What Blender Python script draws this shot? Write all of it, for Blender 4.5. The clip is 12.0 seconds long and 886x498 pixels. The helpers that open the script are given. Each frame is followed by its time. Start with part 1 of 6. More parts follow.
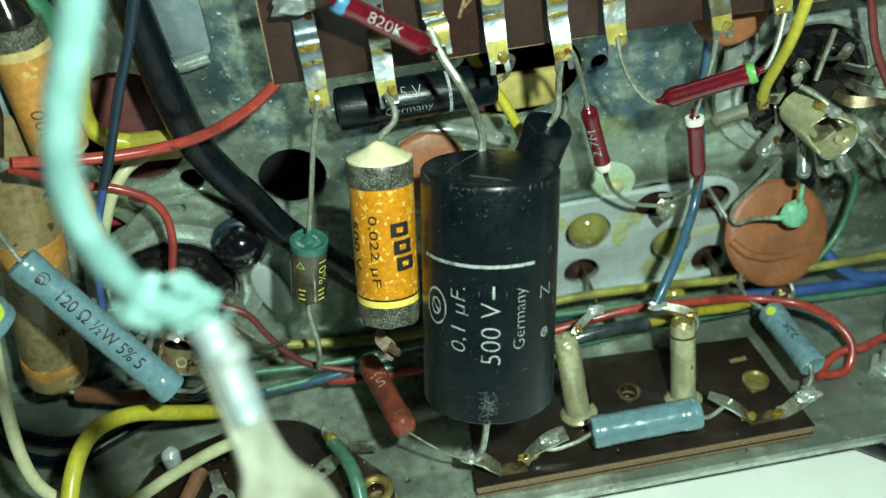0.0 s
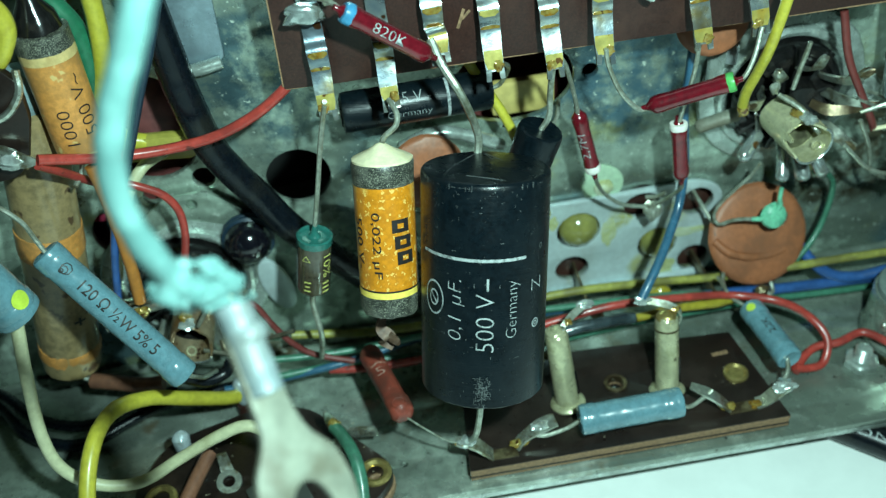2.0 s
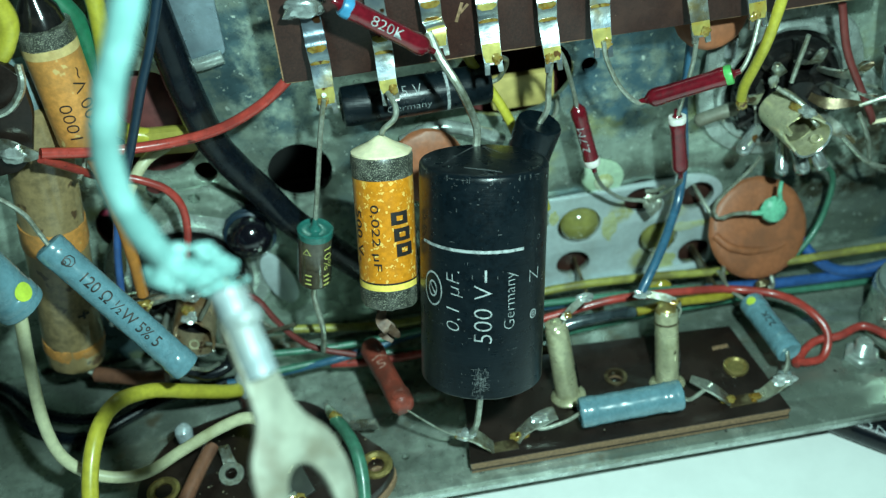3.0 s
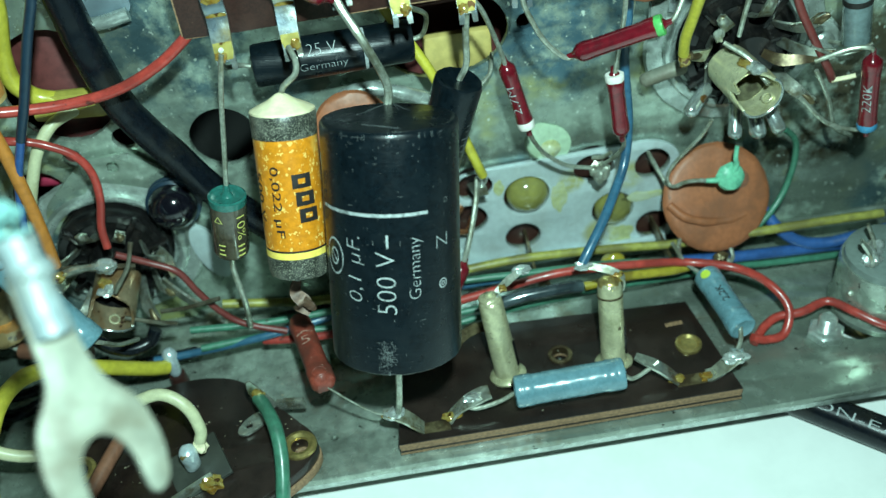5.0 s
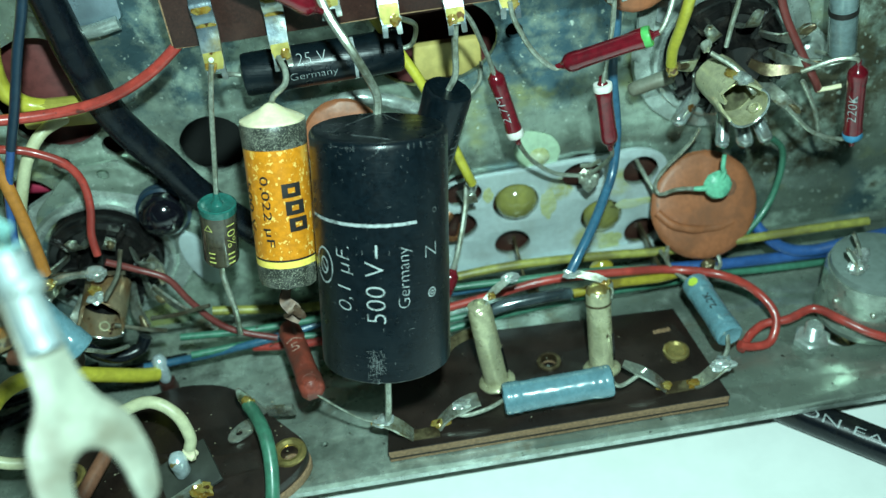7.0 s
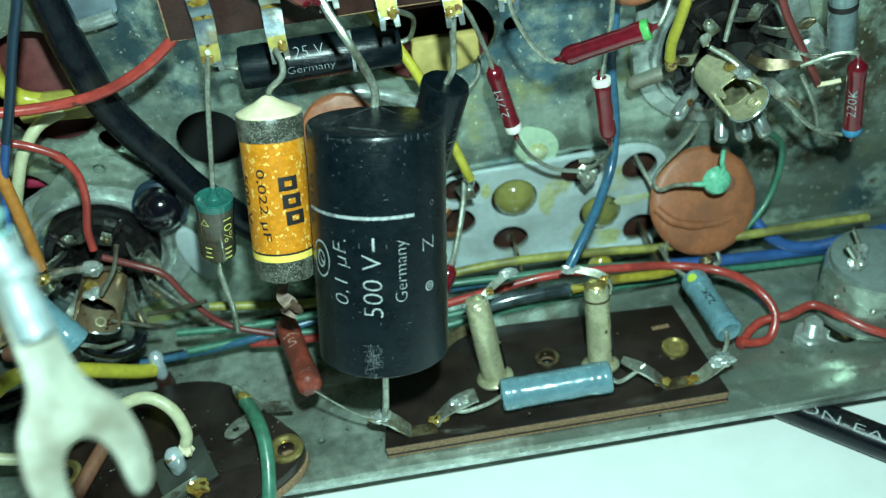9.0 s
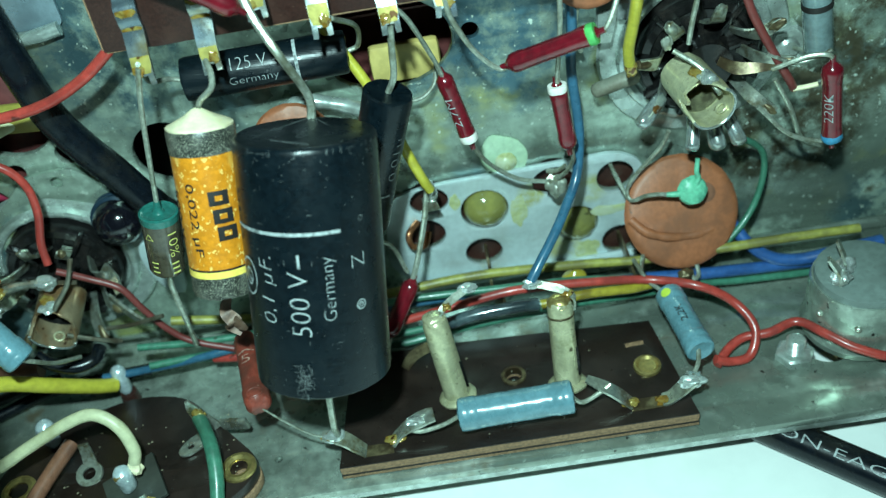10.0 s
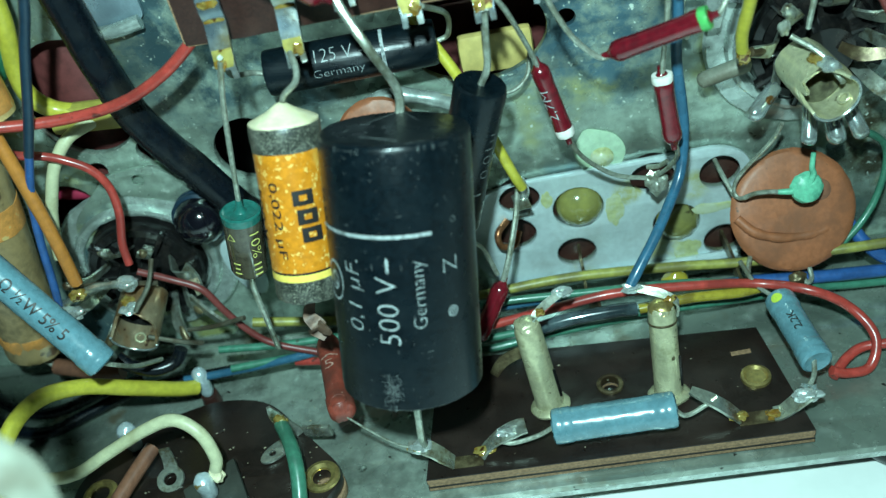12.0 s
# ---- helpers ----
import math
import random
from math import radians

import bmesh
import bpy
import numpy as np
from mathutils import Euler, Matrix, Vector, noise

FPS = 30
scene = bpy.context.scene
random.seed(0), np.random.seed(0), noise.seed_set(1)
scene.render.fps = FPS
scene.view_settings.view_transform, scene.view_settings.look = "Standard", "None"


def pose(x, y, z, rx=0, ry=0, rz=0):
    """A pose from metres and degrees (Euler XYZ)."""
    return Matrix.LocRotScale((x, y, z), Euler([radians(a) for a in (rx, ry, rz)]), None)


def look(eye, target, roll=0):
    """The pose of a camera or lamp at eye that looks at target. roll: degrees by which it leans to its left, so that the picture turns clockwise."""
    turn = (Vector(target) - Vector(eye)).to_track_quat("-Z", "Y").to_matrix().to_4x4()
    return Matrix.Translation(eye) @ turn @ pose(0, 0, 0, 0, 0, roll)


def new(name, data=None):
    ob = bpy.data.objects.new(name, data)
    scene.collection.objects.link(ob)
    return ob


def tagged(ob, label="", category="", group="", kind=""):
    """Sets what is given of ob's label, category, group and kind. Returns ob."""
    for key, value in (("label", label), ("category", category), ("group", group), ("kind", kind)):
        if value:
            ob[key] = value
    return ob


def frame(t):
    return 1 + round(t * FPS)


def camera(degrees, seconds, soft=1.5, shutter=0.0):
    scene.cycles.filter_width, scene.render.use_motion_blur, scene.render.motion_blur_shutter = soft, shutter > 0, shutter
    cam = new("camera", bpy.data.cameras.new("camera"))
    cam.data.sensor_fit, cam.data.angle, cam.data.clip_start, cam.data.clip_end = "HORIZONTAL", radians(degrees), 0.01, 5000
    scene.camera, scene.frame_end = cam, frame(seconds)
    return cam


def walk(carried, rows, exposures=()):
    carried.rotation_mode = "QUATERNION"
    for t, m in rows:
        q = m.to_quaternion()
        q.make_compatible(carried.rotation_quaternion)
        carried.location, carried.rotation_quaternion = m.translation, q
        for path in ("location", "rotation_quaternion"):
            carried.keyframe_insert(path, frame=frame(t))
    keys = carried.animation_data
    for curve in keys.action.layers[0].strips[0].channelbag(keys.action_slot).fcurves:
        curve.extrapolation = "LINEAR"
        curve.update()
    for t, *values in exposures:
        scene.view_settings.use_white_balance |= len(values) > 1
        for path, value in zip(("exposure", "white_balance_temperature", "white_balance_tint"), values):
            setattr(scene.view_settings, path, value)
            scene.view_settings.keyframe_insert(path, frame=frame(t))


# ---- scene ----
# The underside of an old valve radio chassis, stood on its side on a white table.
# Lengths below are in millimetres (U turns them into metres): x along the chassis, y towards its deck, z up.
cam = camera(50.4, 12.0, soft=1.3)
cam.data.dof.use_dof = True
cam.data.dof.focus_distance = 0.143
cam.data.dof.aperture_fstop = 20.0
METRES, EYE, TILT, LEAN, TURN = 0.085, 0.135, -40.5, 4.952, -8.938
ROWS = [
    (0.0, 0.0, 0.0, 0.0, 0.0, 0.0, -0.0),
    (0.5, -0.0425, -0.0184, 0.0016, -0.54, -0.4, -0.39),
    (1.0, -0.0607, -0.0741, 0.015, -0.86, -0.38, -0.57),
    (1.5, -0.041, -0.0847, -0.0094, -0.66, -0.05, -0.58),
    (2.0, -0.0028, -0.1072, -0.0121, -0.23, 0.13, -0.5),
    (2.5, 0.003, -0.1274, -0.0092, 0.07, 0.22, -0.47),
    (3.0, 0.0143, -0.1187, -0.0306, 0.28, 0.28, -0.43),
    (3.2, 0.0268, -0.1056, -0.0443, 0.41, 0.22, -0.35),
    (4.8, 0.236, -0.0032, -0.0803, 2.34, -0.25, -0.28),
    (5.0, 0.2293, -0.0031, -0.0703, 2.46, -0.33, -0.34),
    (5.5, 0.2371, -0.0, -0.0566, 2.55, -0.36, -0.39),
    (6.0, 0.2307, -0.0025, -0.0597, 2.34, -0.31, -0.38),
    (6.5, 0.2305, -0.0129, -0.055, 1.99, -0.31, -0.39),
    (7.0, 0.2334, -0.0127, -0.0555, 1.93, -0.3, -0.42),
    (7.2, 0.2333, -0.0028, -0.0549, 2.05, -0.34, -0.35),
    (8.8, 0.2307, -0.0075, -0.068, 1.67, -0.34, -0.47),
    (9.0, 0.2359, -0.0037, -0.0706, 1.88, -0.13, -0.47),
    (9.5, 0.2649, 0.04, -0.0838, 2.89, -0.01, -0.44),
    (10.0, 0.4317, 0.073, -0.0474, 5.51, 0.01, -0.4),
    (10.5, 0.4626, 0.1311, -0.0373, 7.85, -0.07, -0.51),
    (11.0, 0.4646, 0.1673, -0.0392, 9.51, -0.28, -0.53),
    (11.5, 0.3838, 0.1498, -0.0371, 10.05, -0.41, -0.64),
    (12.0, 0.3875, 0.1653, -0.0319, 9.99, -0.49, -0.57),
]
walk(cam, [(t, pose(0, 0, EYE, TILT, LEAN, TURN) @ pose(METRES * x, METRES * y, METRES * z, 90 + pitch, roll, yaw)) for t, x, y, z, yaw, pitch, roll in ROWS],
     exposures=[(0.0, -0.05, 7800, 18), (0.8, -0.08, 7600, 16), (1.25, -0.1, 6500, 10), (1.6, -0.06, 6500, 10), (2.4, -0.12, 6500, 10), (3.0, -0.12, 6500, 10), (5.0, 0.05, 6500, 10), (9.0, 0.05, 6500, 10), (10.5, 0.12, 6150, 9), (12.0, 0.09, 6150, 9)])

# ---- light: the small lamp beside the lens, and the dim room ----
U = 0.001
world = bpy.data.worlds.new("room_air")
scene.world = world
world.use_nodes = True
world.node_tree.nodes["Background"].inputs[0].default_value = (0.62, 1.0, 0.95, 1)
world.node_tree.nodes["Background"].inputs[1].default_value = 0.02


def area_lamp(name, eye, target, size, power, colour):
    data = bpy.data.lights.new(name, "AREA")
    data.shape, data.size, data.energy, data.color = "DISK", size * U, power, colour
    ob = new(name, data)
    ob.matrix_world = look([c * U for c in eye], [c * U for c in target])
    return ob


area_lamp("hand_lamp", (29, -4, 161), (14, 120, 36), 7, 0.54, (0.64, 1.0, 0.95))


# ---- materials ----
def shade(name, colour, rough=0.5, metal=0.0, var=0.18, grain=1.2, stain=None, stain_size=0.12, stain_cover=0.5,
          bump=0.25, spots=None, spot_size=0.6, spot_cover=0.62, coat=0.0, rough_var=0.12, cloud=None, cloud_size=0.02, cloud_cover=0.5, dents=0.0, layers=(), streak=None, patches=(), spec=0.5):
    """A procedural surface: base colour with grain, broad stains and small spots. grain, stain_size, spot_size: features per millimetre."""
    m = bpy.data.materials.new(name)
    m.use_nodes = True
    nt = m.node_tree
    n, ln = nt.nodes, nt.links
    bs = n["Principled BSDF"]
    co = n.new("ShaderNodeTexCoord")

    def noise_tex(scale, detail=4.0, rough_=0.6):
        t = n.new("ShaderNodeTexNoise")
        t.inputs["Scale"].default_value = scale * 1000
        t.inputs["Detail"].default_value = detail
        t.inputs["Roughness"].default_value = rough_
        ln.new(co.outputs["Object"], t.inputs["Vector"])
        return t

    def ramp(src, lo, hi):
        r = n.new("ShaderNodeMapRange")
        r.inputs["From Min"].default_value, r.inputs["From Max"].default_value = lo, hi
        r.interpolation_type = "SMOOTHSTEP"
        ln.new(src, r.inputs["Value"])
        return r.outputs["Result"]

    def mix(fac, a, b):
        x = n.new("ShaderNodeMix")
        x.data_type = "RGBA"
        if isinstance(fac, float):
            x.inputs[0].default_value = fac
        else:
            ln.new(fac, x.inputs[0])
        for sock, v in ((x.inputs[6], a), (x.inputs[7], b)):
            if isinstance(v, tuple):
                sock.default_value = (*v, 1)
            else:
                ln.new(v, sock)
        return x.outputs[2]

    g = noise_tex(grain)
    lo = tuple(c * (1 - var) for c in colour)
    hi = tuple(min(1, c * (1 + var)) for c in colour)
    out = mix(ramp(g.outputs["Fac"], 0.3, 0.7), lo, hi)
    if stain:
        s = noise_tex(stain_size, 5.0, 0.65)
        out = mix(ramp(s.outputs["Fac"], stain_cover - 0.08, stain_cover + 0.14), out, stain)
    if cloud:
        s3 = noise_tex(cloud_size, 3.0, 0.55)
        out = mix(ramp(s3.outputs["Fac"], cloud_cover - 0.12, cloud_cover + 0.16), out, cloud)
    for tint, size, cover, edge in layers:
        s4 = noise_tex(size, 4.0, 0.6)
        out = mix(ramp(s4.outputs["Fac"], cover, cover + edge), out, tint)
    for tint, centre, radius in patches:
        off = n.new("ShaderNodeVectorMath")
        off.operation = "DISTANCE"
        off.inputs[1].default_value = [c * 0.001 for c in centre]
        ln.new(co.outputs["Object"], off.inputs[0])
        edge = n.new("ShaderNodeMath")
        edge.operation = "MULTIPLY_ADD"
        edge.inputs[1].default_value = radius * 0.0014
        ln.new(noise_tex(0.06, 6.0, 0.7).outputs["Fac"], edge.inputs[0])
        ln.new(off.outputs["Value"], edge.inputs[2])
        out = mix(ramp(edge.outputs["Value"], radius * 0.00195, radius * 0.00140), out, mix(ramp(noise_tex(0.16, 5.0, 0.7).outputs["Fac"], 0.40, 0.62), tint, out))
    if spots:
        s2 = noise_tex(spot_size, 2.0, 0.5)
        out = mix(ramp(s2.outputs["Fac"], spot_cover, spot_cover + 0.05), out, spots)
    ln.new(out, bs.inputs["Base Color"])
    rr = n.new("ShaderNodeMapRange")
    rr.inputs["To Min"].default_value = max(0.03, rough - rough_var)
    rr.inputs["To Max"].default_value = min(1.0, rough + rough_var)
    broad = noise_tex(grain * 0.35, 3.0)
    ln.new(broad.outputs["Fac"], rr.inputs["Value"])
    ln.new(rr.outputs["Result"], bs.inputs["Roughness"])
    bs.inputs["Metallic"].default_value = metal
    bs.inputs["Coat Weight"].default_value = coat
    bs.inputs["Specular IOR Level"].default_value = spec
    bs.inputs["Coat Roughness"].default_value = 0.12
    if bump:
        b = n.new("ShaderNodeBump")
        b.inputs["Strength"].default_value = bump
        b.inputs["Distance"].default_value = 0.00012
        ln.new(g.outputs["Fac"], b.inputs["Height"])
        if dents:
            b2 = n.new("ShaderNodeBump")
            b2.inputs["Strength"].default_value = dents
            b2.inputs["Distance"].default_value = 0.0012
            ln.new(noise_tex(0.07, 3.0, 0.5).outputs["Fac"], b2.inputs["Height"])
            ln.new(b2.outputs["Normal"], b.inputs["Normal"])
        if streak:
            dot = n.new("ShaderNodeVectorMath")
            dot.operation = "DOT_PRODUCT"
            dot.inputs[1].default_value = streak
            ln.new(co.outputs["Object"], dot.inputs[0])
            far = n.new("ShaderNodeVectorMath")
            far.operation = "SCALE"
            far.inputs[0].default_value = streak
            ln.new(dot.outputs["Value"], far.inputs["Scale"])
            add = n.new("ShaderNodeVectorMath")
            add.operation = "MULTIPLY_ADD"
            add.inputs[1].default_value = (18, 18, 18)
            ln.new(far.outputs["Vector"], add.inputs[0])
            ln.new(co.outputs["Object"], add.inputs[2])
            fine = n.new("ShaderNodeTexNoise")
            fine.inputs["Scale"].default_value = 300
            fine.inputs["Detail"].default_value = 4
            ln.new(add.outputs["Vector"], fine.inputs["Vector"])
            b3 = n.new("ShaderNodeBump")
            b3.inputs["Strength"].default_value = 0.12
            b3.inputs["Distance"].default_value = 0.0003
            ln.new(fine.outputs["Fac"], b3.inputs["Height"])
            ln.new(b3.outputs["Normal"], b.inputs["Normal"])
        ln.new(b.outputs["Normal"], bs.inputs["Normal"])
    return m


# The two dark brown patches put both dirt and shade into the colour.
DECK = shade("zinc_deck", (0.40, 0.49, 0.41), 0.29, 0.6, 0.24, 0.55, (0.16, 0.20, 0.165), 0.07, 0.54, 0.4, (0.62, 0.70, 0.62), 0.8, 0.655, cloud=(0.20, 0.24, 0.20), cloud_size=0.018, cloud_cover=0.52, rough_var=0.2, dents=1.1, layers=[((0.10, 0.165, 0.18), 0.035, 0.53, 0.14), ((0.40, 0.41, 0.17), 0.05, 0.56, 0.14), ((0.56, 0.68, 0.58), 0.09, 0.555, 0.12), ((0.10, 0.085, 0.05), 0.09, 0.63, 0.10)], patches=[((0.075, 0.15, 0.19), (24, 0, 70), 20), ((0.085, 0.155, 0.18), (34, 0, 84), 16), ((0.075, 0.065, 0.04), (74, 0, 38), 15), ((0.085, 0.075, 0.045), (84, 0, 52), 12), ((0.08, 0.14, 0.16), (-36, 0, 72), 14)])
# The first pale layer paints in glare streaks; the brown one is stain.
STRIP = shade("zinc_side", (0.39, 0.45, 0.385), 0.28, 0.62, 0.24, 0.55, (0.16, 0.18, 0.15), 0.09, 0.54, 0.4, (0.04, 0.04, 0.035), 0.6, 0.70, cloud=(0.22, 0.26, 0.22), cloud_size=0.03, rough_var=0.2, dents=0.8, layers=[((0.56, 0.63, 0.56), 0.07, 0.55, 0.16), ((0.19, 0.15, 0.09), 0.06, 0.61, 0.12), ((0.50, 0.56, 0.50), 0.4, 0.64, 0.08)])
WHITE_PLATE = shade("pale_plate", (0.54, 0.63, 0.64), 0.36, 0.3, 0.07, 0.7, (0.42, 0.47, 0.46), 0.08, 0.57, 0.15, (0.2, 0.18, 0.1), 0.45, 0.73, rough_var=0.15, dents=0.4, patches=[((0.42, 0.42, 0.16), (4.5, 0, 5), 2.6), ((0.42, 0.43, 0.20), (16, 0, 4), 3.0), ((0.44, 0.44, 0.22), (10, 0, -9), 3.4), ((0.40, 0.40, 0.22), (-4, 0, -10), 2.6)])
BAKELITE = shade("brown_paper_board", (0.036, 0.0135, 0.0105), 0.40, 0.0, 0.3, 2.2, (0.055, 0.022, 0.016), 0.15, 0.55, 0.3, (0.16, 0.10, 0.07), 1.1, 0.75)
DARK_BOARD = shade("dark_brown_board", (0.0125, 0.0075, 0.006), 0.32, 0.0, 0.3, 2.0, (0.024, 0.015, 0.012), 0.1, 0.54, 0.25, (0.16, 0.13, 0.10), 1.2, 0.775)
BOARD_EDGE = shade("tan_board_edge", (0.24, 0.14, 0.075), 0.7, 0.0, 0.3, 2.0)
TIN = shade("tinned_metal", (0.58, 0.62, 0.54), 0.30, 0.85, 0.25, 0.8, (0.24, 0.20, 0.11), 0.35, 0.54, 0.8)
FLUX = shade("amber_flux", (0.26, 0.125, 0.015), 0.12, 0.4, 0.5, 0.9, (0.40, 0.30, 0.08), 0.5, 0.45, 0.4, (0.10, 0.04, 0.01), 0.5, 0.60, coat=0.9)
SOLDER = shade("solder", (0.60, 0.66, 0.63), 0.26, 0.65, 0.2, 0.9, (0.32, 0.33, 0.29), 0.4, 0.54, 0.9)
LEAD = shade("lead_wire_metal", (0.40, 0.43, 0.36), 0.34, 0.6, 0.25, 1.5, (0.20, 0.20, 0.14), 0.3, 0.54, 0.4)
OLD_LEAD = shade("tarnished_lead_wire", (0.22, 0.22, 0.17), 0.36, 0.6, 0.35, 1.0, (0.09, 0.07, 0.045), 0.25, 0.5, 0.4)
BLACK = shade("black_moulding", (0.002, 0.005, 0.0075), 0.30, 0.0, 0.35, 1.6, (0.004, 0.008, 0.011), 0.2, 0.5, 0.16, (0.05, 0.057, 0.057), 2.6, 0.76, rough_var=0.12, streak=(0.134, 0.377, 0.917), spec=0.42)
BLACK_GLOSS = shade("black_bakelite", (0.008, 0.0075, 0.0075), 0.18, 0.0, 0.3, 1.0, (0.022, 0.018, 0.016), 0.3, 0.56, 0.2)
RUBBER = shade("black_cable_rubber", (0.003, 0.005, 0.008), 0.27, 0.0, 0.3, 1.4, (0.011, 0.011, 0.010), 0.12, 0.56, 0.10, rough_var=0.08, spec=0.38)
ORANGE = shade("orange_paper", (0.60, 0.215, 0.012), 0.33, 0.0, 0.16, 1.2, (0.48, 0.165, 0.010), 0.2, 0.53, 0.15, (0.78, 0.48, 0.12), 1.3, 0.60, coat=0.3, layers=[((0.70, 0.36, 0.06), 0.16, 0.56, 0.12)])
OLD_ORANGE = shade("aged_orange_paper", (0.60, 0.25, 0.06), 0.4, 0.0, 0.18, 1.0, (0.36, 0.17, 0.05), 0.15, 0.5, 0.2, (0.6, 0.4, 0.15), 0.5, 0.66, coat=0.2)
AMBER = shade("amber_paper_tube", (0.22, 0.155, 0.075), 0.34, 0.0, 0.3, 0.8, (0.32, 0.22, 0.10), 0.09, 0.5, 0.2, (0.09, 0.05, 0.025), 0.3, 0.64, coat=0.5)
SPECKLE = shade("speckled_end", (0.022, 0.024, 0.020), 0.36, 0.0, 0.4, 2.0, (0.08, 0.082, 0.068), 0.5, 0.52, 0.4, (0.26, 0.26, 0.20), 6.0, 0.56)
CREAM_WAX = shade("cream_wax", (0.78, 0.70, 0.46), 0.45, 0.0, 0.10, 1.0, (0.66, 0.56, 0.32), 0.25, 0.58, 0.25)
YELLOW_RING = shade("yellow_ring", (0.85, 0.62, 0.12), 0.4, 0.0, 0.1, 1.0)
MAROON = shade("maroon_lacquer", (0.125, 0.006, 0.012), 0.18, 0.0, 0.2, 0.9, (0.075, 0.005, 0.009), 0.3, 0.56, 0.12, coat=0.8)
BRICK_RED = shade("brick_red_lacquer", (0.23, 0.042, 0.026), 0.45, 0.0, 0.3, 1.4, (0.12, 0.03, 0.02), 0.35, 0.50, 0.4, (0.36, 0.2, 0.16), 1.0, 0.70)
BLUE_LACQ = shade("blue_grey_lacquer", (0.12, 0.24, 0.285), 0.26, 0.0, 0.12, 1.0, (0.09, 0.185, 0.22), 0.2, 0.56, 0.10, (0.20, 0.13, 0.10), 0.5, 0.74, coat=0.3)
CERAMIC = shade("orange_brown_disc", (0.32, 0.105, 0.045), 0.5, 0.0, 0.14, 1.2, (0.21, 0.075, 0.035), 0.10, 0.50, 0.3, (0.11, 0.05, 0.03), 0.6, 0.73)
MINT = shade("mint_lacquer", (0.145, 0.45, 0.29), 0.4, 0.0, 0.15, 1.5, (0.09, 0.32, 0.21), 0.5, 0.55, 0.35)
TEAL = shade("teal_resin", (0.02, 0.125, 0.105), 0.25, 0.0, 0.2, 1.2, bump=0.2, coat=0.5)
OLIVE = shade("olive_sleeve", (0.058, 0.046, 0.030), 0.2, 0.0, 0.3, 0.8, (0.085, 0.075, 0.05), 0.25, 0.52, 0.2, coat=0.8)
POST = shade("pale_gold_plating", (0.56, 0.535, 0.34), 0.30, 0.5, 0.15, 0.9, (0.34, 0.32, 0.17), 0.22, 0.59, 0.35, (0.10, 0.08, 0.04), 0.5, 0.70)
BRASS = shade("dull_brass", (0.50, 0.38, 0.14), 0.32, 0.8, 0.2, 1.2, (0.28, 0.2, 0.08), 0.4, 0.56, 0.25)
COPPER = shade("copper", (0.50, 0.21, 0.10), 0.3, 0.85, 0.25, 1.5, (0.25, 0.1, 0.05), 0.4, 0.55)
RESIN = shade("olive_resin", (0.23, 0.215, 0.06), 0.12, 0.0, 0.15, 0.3, (0.16, 0.155, 0.055), 0.1, 0.50, 0.08, (0.05, 0.045, 0.02), 0.35, 0.66, coat=1.0)
PAINT_SEAL = shade("pale_green_seal", (0.40, 0.54, 0.38), 0.28, 0.0, 0.12, 0.8, (0.34, 0.46, 0.30), 0.2, 0.55, 0.2, coat=0.4)
WHITE_INK = shade("white_ink", (0.33, 0.365, 0.365), 0.6, 0.0, 0.2, 2.0, (0.09, 0.10, 0.10), 1.1, 0.55, 0.0)
FADED_INK = shade("faded_white_ink", (0.085, 0.095, 0.095), 0.6, 0.0, 0.35, 2.5, bump=0.0)
BLACK_INK = shade("black_ink", (0.015, 0.013, 0.012), 0.5, 0.0, 0.2, 2.0, bump=0.0)
YELLOW_INK = shade("yellow_ink", (0.62, 0.60, 0.16), 0.5, 0.0, 0.2, 2.0, bump=0.0)
BLUE_ZINC = shade("bluish_zinc_plate", (0.33, 0.43, 0.49), 0.3, 0.65, 0.15, 0.9, (0.24, 0.31, 0.36), 0.12, 0.52, 0.3, dents=0.3)
CLAMP_GREY = shade("dark_grey_clamp_paint", (0.055, 0.06, 0.05), 0.42, 0.2, 0.25, 0.6, (0.03, 0.032, 0.027), 0.15, 0.5, 0.2)
DEEP_GREEN = shade("deep_green_wire_pvc", (0.018, 0.135, 0.070), 0.34, 0.0, 0.15, 0.9, (0.012, 0.09, 0.045), 0.16, 0.54, 0.12, coat=0.2)
BRIGHT_SOLDER = shade("bright_bluish_solder", (0.55, 0.64, 0.67), 0.24, 0.35, 0.15, 0.8, (0.36, 0.40, 0.40), 0.25, 0.55, 0.5, (0.30, 0.20, 0.06), 0.4, 0.69)
PINK_INK = shade("pale_pink_ink", (0.42, 0.24, 0.19), 0.6, 0.0, 0.3, 2.0, bump=0.0)
BLUE_DAB = shade("blue_paint_dab", (0.045, 0.24, 0.42), 0.35, 0.0, 0.15, 1.0, (0.04, 0.17, 0.30), 0.3, 0.56)
GREEN_DAB = shade("green_paint_dab", (0.085, 0.40, 0.10), 0.35, 0.0, 0.15, 1.0, (0.06, 0.28, 0.08), 0.3, 0.56)
WHITE_DAB = shade("white_paint_dab", (0.75, 0.72, 0.66), 0.4, 0.0, 0.1, 1.0)
LIME_DAB = shade("lime_paint_dab", (0.5, 0.62, 0.06), 0.4, 0.0, 0.1, 1.0)
RED_PVC = shade("red_wire_pvc", (0.40, 0.048, 0.036), 0.32, 0.0, 0.18, 0.9, (0.25, 0.032, 0.026), 0.16, 0.52, 0.15, (0.10, 0.02, 0.015), 0.4, 0.70, coat=0.2)
YEL_PVC = shade("yellow_wire_pvc", (0.47, 0.41, 0.045), 0.34, 0.0, 0.12, 0.9, (0.32, 0.26, 0.03), 0.12, 0.58, 0.15, (0.10, 0.07, 0.025), 0.35, 0.73, coat=0.15)
